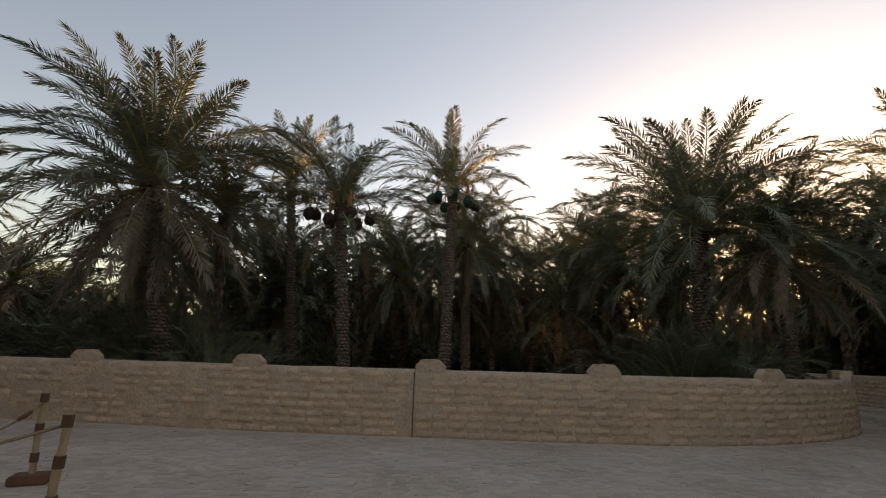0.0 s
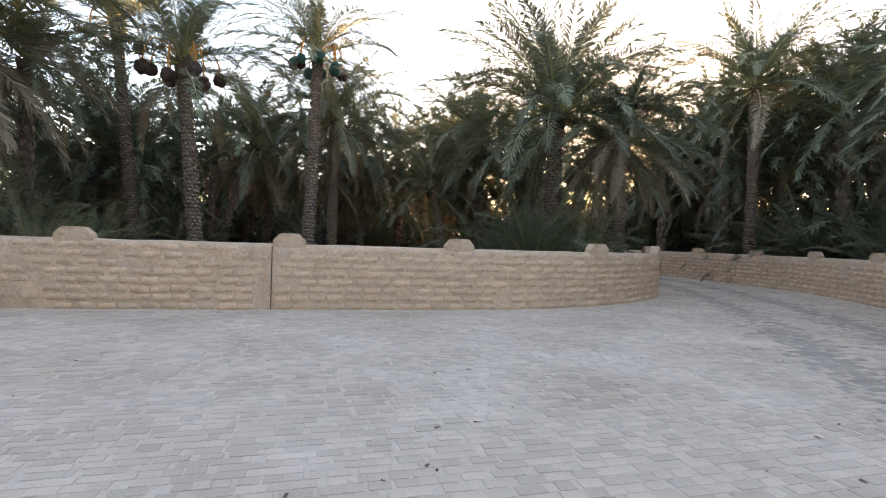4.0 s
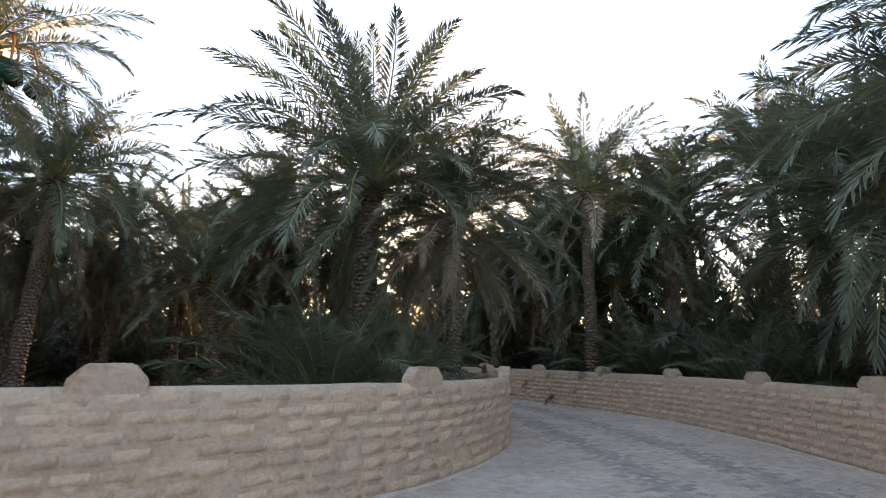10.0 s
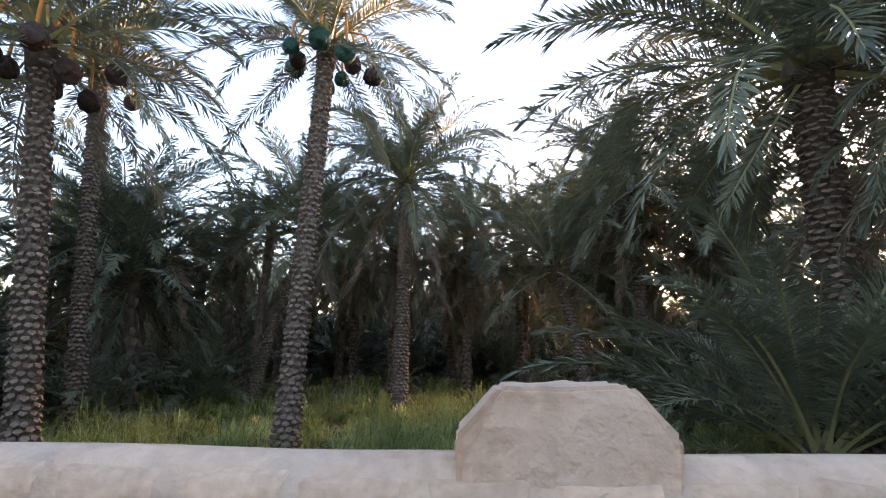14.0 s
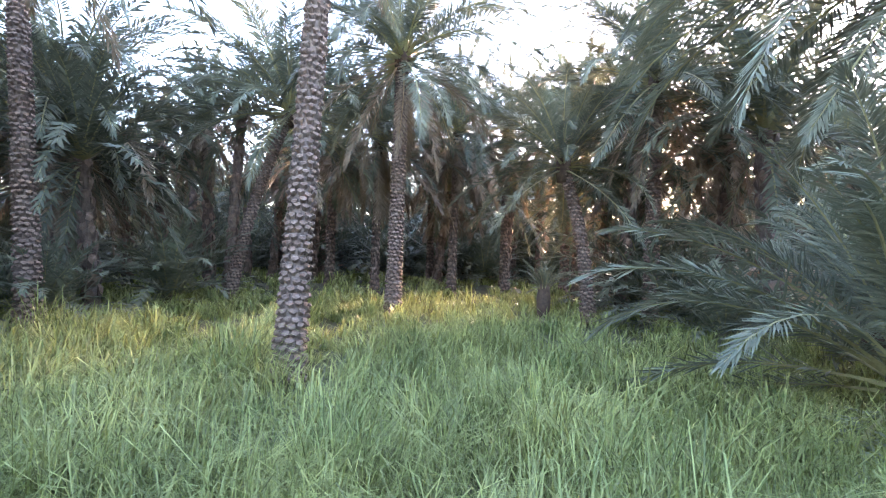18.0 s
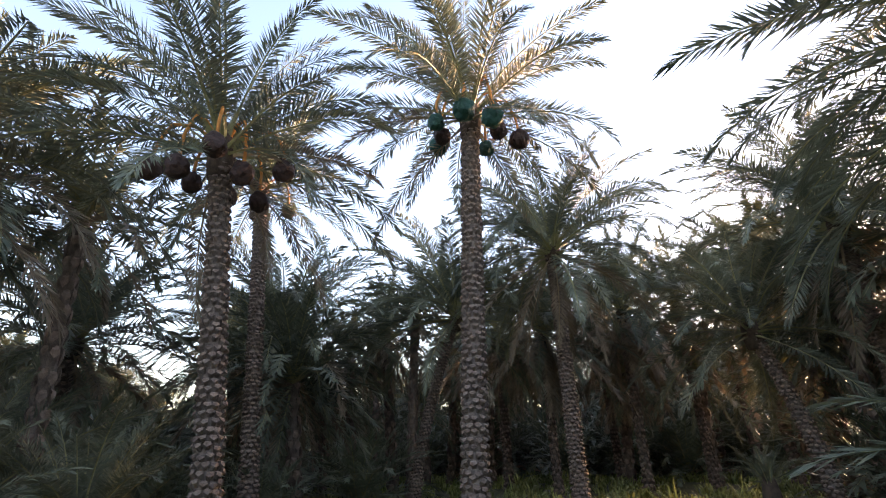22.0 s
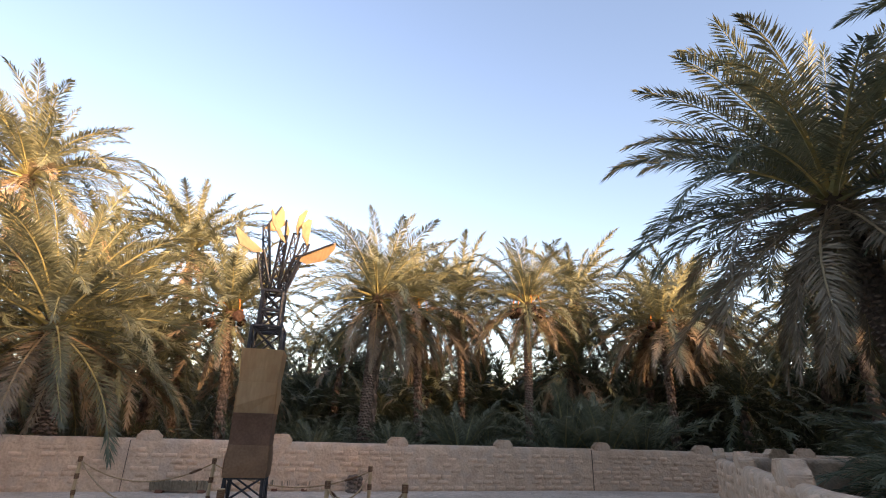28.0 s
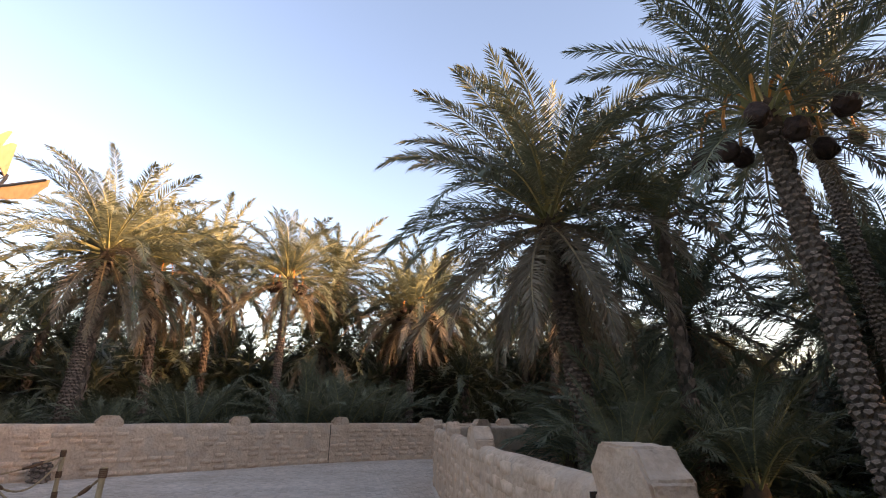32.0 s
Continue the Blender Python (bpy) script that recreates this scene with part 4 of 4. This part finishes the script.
grass("grass", -6, 9, 10.2, 14.2, 74000, 0.74, 0.004, 1, "tall fresh green grass behind the low wall")
grass("grass", -9, 11, 13.8, 18.5, 44000, 0.68, 0.0066, 5, "tall fresh green grass round the palm trunks")
grass("grass", -11, 12, 18.2, 26, 28000, 0.6, 0.012, 2, "green grass between the palm trunks")
grass("grass", -12, 14, 25.5, 42, 14000, 0.55, 0.026, 3, "shaded grass deep in the grove")
grass("grass", -24, -8, -8, 16, 7000, 0.45, 0.016, 4, "patchy grass under the palms")

# a low earth bank with a pale top at the grove's far side
bank = bmesh.new()
box(26, 0.4, 0.75, (6, 46, LOW + 0.37), 0.06, bank)
bank = part("garden_wall", bank, M_MUD, None)
tagged(bank, "low pale mud wall at the far side of the grove", "wall", kind="structure")


# ---- rope fence ----
def post(x, y, height, block, seed, tilt=0.0):
    rng = random.Random(seed)
    ob = tagged(new("fence_post"), "pale wooden rope-fence post with brown lashings" + (" on a red-brown block" if block else ""), "post", "rope fence posts")
    ob.location = (x, y, 0)
    ob.rotation_euler = (0, radians(tilt), 0)
    pts = [(0.004 * math.sin(z * 9 + seed), 0.004 * math.cos(z * 7), z) for z in np.linspace(0.0, height, 9)]
    pv, pf = tube(pts, [0.033 + 0.003 * math.sin(k * 1.7 + seed) for k in range(9)], 12)
    part("pole", mesh("pole", pv, pf, M_WOOD, smooth=False), None, ob)
    for z in (0.22, height * 0.55, height - 0.11):
        lv, lf = [], []
        for k in range(5):
            a, b = tube([(0, 0, z + 0.02 * k), (0, 0, z + 0.02 * k + 0.018)], [0.043, 0.043], 12)
            lf += [tuple(i + len(lv) for i in f) for f in b]
            lv += a
        part("lashing", mesh("lashing", lv, lf, M_LASH), None, ob)
    if block:
        bb = box(0.36, 0.3, 0.1, (0, 0, 0.05), 0.015)
        bmesh.ops.rotate(bb, verts=bb.verts, matrix=Matrix.Rotation(0.4, 3, "Z"))
        part("block", bb, M_RED, ob, "red-brown weighted foot")
    return ob


POSTS = [(-4.32, 6.15, 0.97, True), (-2.89, 4.55, 0.95, False), (-4.9, 4.75, 0.9, False), (-7.6, 4.25, 0.95, True), (-6.8, 1.2, 1.0, False), (-6.3, -1.6, 0.95, False)]
for k, (x, y, h, b) in enumerate(POSTS):
    post(x, y, h, b, k, 2 if k % 2 else -1)


def rope(a, b, sag, seed):
    (x0, y0, h0, _), (x1, y1, h1, _) = a, b
    pts = []
    for t in np.linspace(0, 1, 26):
        pts.append((x0 + (x1 - x0) * t, y0 + (y1 - y0) * t, (h0 - 0.1) * (1 - t) + (h1 - 0.1) * t - sag * 4 * t * (1 - t)))
    rv, rf = tube(pts, [0.013 + 0.0025 * math.sin(k * 2.4) for k in range(26)], 8)
    ob = tagged(new("rope", mesh("rope", rv, rf, M_ROPE, smooth=True)), "sagging hemp rope between fence posts", "rope", "fence ropes")
    kv, kf = tube([pts[2], pts[3], pts[4]], [0.022, 0.026, 0.02], 8)
    part("splice", mesh("splice", kv, kf, M_LASH, smooth=True), None, ob, "brown bound splice")


for i, j, sag in ((0, 2, 0.32), (1, 5, 0.4), (2, 3, 0.3), (3, 4, 0.36), (4, 5, 0.36)):
    rope(POSTS[i], POSTS[j], sag, i)


# ---- steel and plywood flower tower ----
def lattice(w0, w1, z0, z1, bays, r=0.022):
    """Four corner bars with rings and crossed braces."""
    bm = bmesh.new()
    c = [(-1, -1), (1, -1), (1, 1), (-1, 1)]
    def corner(i, f):
        w = (w0 * (1 - f) + w1 * f) / 2
        return (c[i % 4][0] * w, c[i % 4][1] * w, z0 + (z1 - z0) * f)
    for i in range(4):
        rod(corner(i, 0), corner(i, 1), r * 1.5, 6, bm)
        for k in range(bays + 1):
            rod(corner(i, k / bays), corner(i + 1, k / bays), r * 1.3, 6, bm)
        for k in range(bays):
            rod(corner(i, k / bays), corner(i + 1, (k + 1) / bays), r * 0.75, 5, bm)
            rod(corner(i + 1, k / bays), corner(i, (k + 1) / bays), r * 0.75, 5, bm)
    return bm


def petal(parent, foot, base, tip, width, seed):
    """A three-sided lattice arm from the tower's head to one thin folded board; places in the tower's own axes."""
    foot, base, tip = Vector(foot), Vector(base), Vector(tip)
    way = (base - foot).normalized()
    t = way.cross(Vector((0.3, 0.9, 0.2))).normalized()
    w = way.cross(t)
    bm = bmesh.new()
    ends = []
    for k in range(3):
        o = t * math.cos(k * 2.094) + w * math.sin(k * 2.094)
        ends.append((foot + o * 0.1, base + o * 0.075))
        rod(*ends[-1], 0.021, 6, bm)
    bays = 4
    for k in range(3):
        (a0, a1), (b0, b1) = ends[k], ends[(k + 1) % 3]
        for j in range(bays):
            rod(a0.lerp(a1, j / bays), b0.lerp(b1, (j + 1) / bays), 0.012, 5, bm)
            rod(a0.lerp(a1, (j + 1) / bays), b0.lerp(b1, (j + 1) / bays), 0.012, 5, bm)
    # the stem that carries the board runs on to its tip
    rod(base, base.lerp(tip, 0.92), 0.02, 6, bm)
    arm = part("arm", bm, M_STEEL, parent, "black steel lattice arm")
    run = tip - base
    long = run.normalized()
    out = long.cross(Vector((0.81, 0.58, 0.1))).normalized() * width
    fold = long.cross(out).normalized()
    board = bmesh.new()
    outline = ((-0.12, 0.0, 0.0), (0.12, 0.75, 0.05), (0.55, 1.0, 0.07), (0.92, 0.42, 0.03), (1.0, 0.0, 0.0))
    rings = [[board.verts.new(base + run * u + out * v + fold * (f + off)) for u, v, f in outline] for off in (0.026, 0.046)]
    board.faces.new(rings[0])
    board.faces.new(rings[1][::-1])
    for i in range(len(outline)):
        j = (i + 1) % len(outline)
        board.faces.new((rings[0][j], rings[0][i], rings[1][i], rings[1][j]))
    bmesh.ops.recalc_face_normals(board, faces=board.faces)
    part("petal", board, M_PLY, arm, "pale plywood petal board")


tower = tagged(new("sculpture"), "tall black lattice sculpture with plywood cladding and petals", "sculpture")
tower.location = (-5.8, 2.73, 0)
tower.rotation_euler = (0, 0, radians(28))
part("base_lattice", lattice(0.66, 0.6, 0.0, 0.8, 2), M_STEEL, tower, "black steel lattice foot")


def clad(z0, z1, w0, w1, fold, mat, name, label):
    """Four boards, each crumpled into facets."""
    for i in range(4):
        bm = bmesh.new()
        rot = Matrix.Rotation(i * math.pi / 2, 4, "Z")
        rows = []
        for z, w, out in ((z0, w0, 0), (z0 + (z1 - z0) * 0.42, (w0 + w1) / 2, fold), (z1, w1, fold * 0.25)):
            rows.append([(x * w / 2, -w / 2 - out * (1 - abs(x) * 0.75), z + (0.1 * x * abs(fold) / 0.06 if out == fold else 0)) for x in (-0.99, -0.3 if i % 2 else 0.25, 0.99)])
        grid = [[bm.verts.new(rot @ Vector(p)) for p in row] for row in rows]
        for a in range(2):
            for b in range(2):
                p, q, u, v = grid[a][b], grid[a][b + 1], grid[a + 1][b + 1], grid[a + 1][b]
                for corner in ((p, q, u), (p, u, v)) if (a + b) % 2 else ((p, q, v), (q, u, v)):
                    bm.faces.new(corner)
        bmesh.ops.solidify(bm, geom=bm.faces[:], thickness=0.02)
        part(name, bm, mat, tower, label)


clad(0.8, 1.3, 0.7, 0.66, 0.05, M_RUST_PALE, "lower_board", "dented light brown sheet cladding")
clad(1.305, 1.82, 0.66, 0.67, -0.03, M_RUST, "middle_board", "dented dark brown sheet cladding")
clad(1.825, 2.34, 0.67, 0.65, 0.07, M_PLY, "upper_board", "crumpled tan plywood cladding")
clad(2.345, 2.92, 0.65, 0.72, -0.03, M_PLY, "top_board", "flared tan plywood cladding")
part("middle_lattice", lattice(0.55, 0.54, 2.85, 3.35, 1), M_STEEL, tower)
part("upper_lattice", lattice(0.38, 0.36, 3.3, 4.05, 2, 0.026), M_STEEL, tower)
# each petal: how far its base and tip stand across, deep and high, and the board's width (its sign: the side it opens to)
ACROSS, DEEP = Matrix.Rotation(radians(-28), 3, "Z") @ Vector((-0.583, 0.813, 0)), Matrix.Rotation(radians(-28), 3, "Z") @ Vector((-0.813, -0.583, 0))
for k, (b, e, width) in enumerate((((-0.34, 0.2, 5.5), (-0.1, 0.3, 6.05), 0.24), ((-0.36, -0.1, 4.85), (-0.87, -0.2, 5.2), -0.22), ((0.34, -0.1, 4.82), (1.05, -0.2, 5.2), 0.2), ((0.5, 0.2, 5.2), (0.52, 0.35, 5.82), -0.2), ((0.28, 0.3, 5.45), (0.42, 0.4, 6.05), -0.13), ((0.04, -0.35, 5.0), (-0.29, -0.45, 5.6), -0.13), ((0.04, 0.3, 5.35), (0.02, 0.4, 5.8), 0.12))):
    lean = 0.13 if b[0] > 0.1 else -0.13 if b[0] < -0.1 else 0.0
    petal(tower, ACROSS * lean + DEEP * b[1] * 0.3 + Vector((0, 0, 4.05)), ACROSS * b[0] + DEEP * b[1] + Vector((0, 0, b[2])), ACROSS * e[0] + DEEP * e[1] + Vector((0, 0, e[2])), width * 1.3, k)


def tray(x, y, turn):
    """A flat black panel in a pale frame on the ground."""
    ob = tagged(new("solar_panel"), "flat dark panel in a grey metal frame on the paving", "panel", "panels round the sculpture")
    ob.matrix_basis = pose(x, y, 0, 0, 0, turn)
    part("pane", box(1.5, 0.9, 0.03, (0, 0, 0.16), 0.004), M_PANEL, ob)
    for sx, sy, cx, cy in ((1.6, 0.05, 0, 0.475), (1.6, 0.05, 0, -0.475), (0.05, 0.9, 0.775, 0), (0.05, 0.9, -0.775, 0), (0.03, 0.9, 0.25, 0), (0.03, 0.9, -0.25, 0)):
        part("frame_bar", box(sx, sy, 0.06, (cx, cy, 0.155), 0.005), M_FRAME, ob)
    for cx in (-0.7, 0.7):
        for cy in (-0.42, 0.42):
            part("foot", box(0.06, 0.06, 0.13, (cx, cy, 0.065), 0.004), M_STEEL, ob)


tray(-7.1, 3.1, 108)
tray(-6.3, 4.0, 18)
tray(-5.2, 1.1, 18)
tray(-6.9, 1.75, 108)


# ---- rib benches and a stump by the wall ----
def bundle(x, y, turn, length):
    """Cut palm ribs tied together, lying along the wall on two bricks."""
    ob = tagged(new("palm_rib_bench"), "low bench of bundled dry palm ribs beside the wall", "bench", "rib benches")
    ob.matrix_basis = pose(x, y, 0, 0, 0, turn)
    rng = random.Random(int(length * 100))
    for row in range(3):
        bm = bmesh.new()
        for k in range(int(length / 0.05)):
            u = -length / 2 + 0.05 * k + rng.uniform(-0.01, 0.01)
            rod((u, -0.1 + 0.1 * row, 0.06), (u + rng.uniform(-0.03, 0.03), -0.1 + 0.1 * row + rng.uniform(-0.02, 0.02), 0.27 + rng.uniform(-0.02, 0.02)), 0.026, 5, bm)
        part("rib_panel", bm, M_LEAF_DRY, ob)
    for u in (-length * 0.35, length * 0.35):
        part("foot", box(0.16, 0.3, 0.08, (u, 0, 0.04), 0.01), M_RED, ob)


bundle(-9.22, -1.58, 119, 1.4)
bundle(-10.97, 0.42, 122, 1.1)
stump = tagged(new("palm_stump"), "cut palm trunk stump standing on the paving", "stump")
stump.location = (-11.5, 2.1, 0)
part("trunk", trunk_mesh((0, 0, 0.42), 0.18, 0.18, 9), None, stump)

# ---- dry leaves and grit on the paving ----
r = np.random.RandomState(8)
dv, df = [], []
for k in range(420):
    x, y = r.uniform(-6, 16), r.uniform(0.5, 16)
    if not in_court(x, y):
        continue
    a, s = r.uniform(0, 6.28), r.uniform(0.008, 0.03)
    b = len(dv)
    for u, w, z in ((-1, -0.4, 0.004), (1, -0.3, 0.01), (0.9, 0.4, 0.006), (-0.8, 0.5, 0.012)):
        dv.append((x + s * (u * math.cos(a) - w * math.sin(a)), y + s * (u * math.sin(a) + w * math.cos(a)), z))
    df.append((b, b + 1, b + 2, b + 3))
tagged(new("litter", mesh("litter", dv, df, M_DEBRIS)), "dry leaf bits and grit scattered on the paving", "litter", kind="stuff")

# ---- bricks of the walls ----
lay_bricks(south, wall_a, 1, ((8.0, 37.0),), (wall_a.nearest(-1.5, 10.1), wall_a.nearest(10.0, 12.5)), 3, (wall_a.nearest(-0.39, 10.07),), lambda s: 0.55 if s < wall_a.nearest(-3.9, 10.3) else 0.05, 8)
lay_bricks(east, wall_b, -1, ((10.0, 44.0),), (wall_b.nearest(9.3, 2.5), wall_b.nearest(16.6, 13.4)), 4, (wall_b.nearest(11.12, 5.05),))
lay_bricks(west, wall_c, 1, ((6.0, 32.0),), (wall_c.nearest(-9.5, -1.5), wall_c.nearest(-16.8, 10.0)), 5, (wall_c.nearest(-8.69, -2.92), wall_c.nearest(-15.95, 8.4)), lambda s: 0.45)

# ---- setts of the paving ----
r = np.random.RandomState(3)
cells = []
row = 0
y = -7.0
while y < 27:
    depth = 0.104 + r.uniform(-0.012, 0.012)
    lengths = r.uniform(0.1, 0.21, 340)
    x0 = np.cumsum(lengths) - 20 + r.uniform(0, 0.2)
    cx, cy = x0 + lengths / 2, np.full(340, y + depth / 2) + 0.05 * np.sin(x0 * 0.35)
    ok = points_inside(cx, cy)
    cells += [(a, b, l, depth) for a, b, l in zip(cx[ok], cy[ok], lengths[ok])]
    y += depth
cells = np.array(cells)
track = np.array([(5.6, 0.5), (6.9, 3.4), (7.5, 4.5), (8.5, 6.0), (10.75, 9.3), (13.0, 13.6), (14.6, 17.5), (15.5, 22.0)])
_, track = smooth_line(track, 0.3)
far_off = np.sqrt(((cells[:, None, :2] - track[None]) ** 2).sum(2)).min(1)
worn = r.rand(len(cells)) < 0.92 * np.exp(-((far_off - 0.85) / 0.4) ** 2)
n = len(cells)
gap, tilt = 0.0022, r.normal(0, 0.0016, (n, 4))
hx, hy = cells[:, 2] / 2 - gap, cells[:, 3] / 2 - gap
sgn = ((-1, -1), (1, -1), (1, 1), (-1, 1))
low_ring = np.stack([np.stack([cells[:, 0] + a * hx, cells[:, 1] + b * hy, np.full(n, -0.009)], 1) for a, b in sgn], 1)
top_ring = np.stack([np.stack([cells[:, 0] + a * (hx - 0.004), cells[:, 1] + b * (hy - 0.004), 0.001 + tilt[:, k] + r.normal(0, 0.001, n)], 1) for k, (a, b) in enumerate(sgn)], 1)
ring8 = np.concatenate([low_ring, top_ring], 1)
single = (np.abs(cells[:, 0] - 1.9) < 1.3) & (np.abs(cells[:, 1] - 3.2) < 0.85)
SETT_FACES = ((4, 5, 6, 7), (0, 1, 5, 4), (1, 2, 6, 5), (2, 3, 7, 6), (3, 0, 4, 7))
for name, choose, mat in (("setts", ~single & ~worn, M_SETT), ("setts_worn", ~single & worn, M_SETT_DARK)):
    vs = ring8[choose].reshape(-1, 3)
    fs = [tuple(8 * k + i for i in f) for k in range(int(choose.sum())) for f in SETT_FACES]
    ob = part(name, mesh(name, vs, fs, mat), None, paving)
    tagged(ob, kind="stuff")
shapes = []
for k in range(16):
    hx_, hy_ = 0.05 + 0.004 * k, 0.055
    vs = [(a * hx_, b * hy_, -0.014) for a, b in sgn] + [(a * (hx_ - 0.006), b * (hy_ - 0.006), 0.001 + 0.002 * math.sin(k * 3 + i)) for i, (a, b) in enumerate(sgn)]
    shapes.append(mesh("sett", vs, SETT_FACES, M_SETT_ONE))
for cx, cy, ln, dp in cells[single][:300]:
    k = int(min(15, max(0, round((ln / 2 - gap - 0.05) / 0.004))))
    part("sett", shapes[k], None, paving, place=Matrix.Translation((cx, cy, 0)) @ Matrix.Diagonal((1, (dp / 2 - gap) / 0.055, 1, 1)))
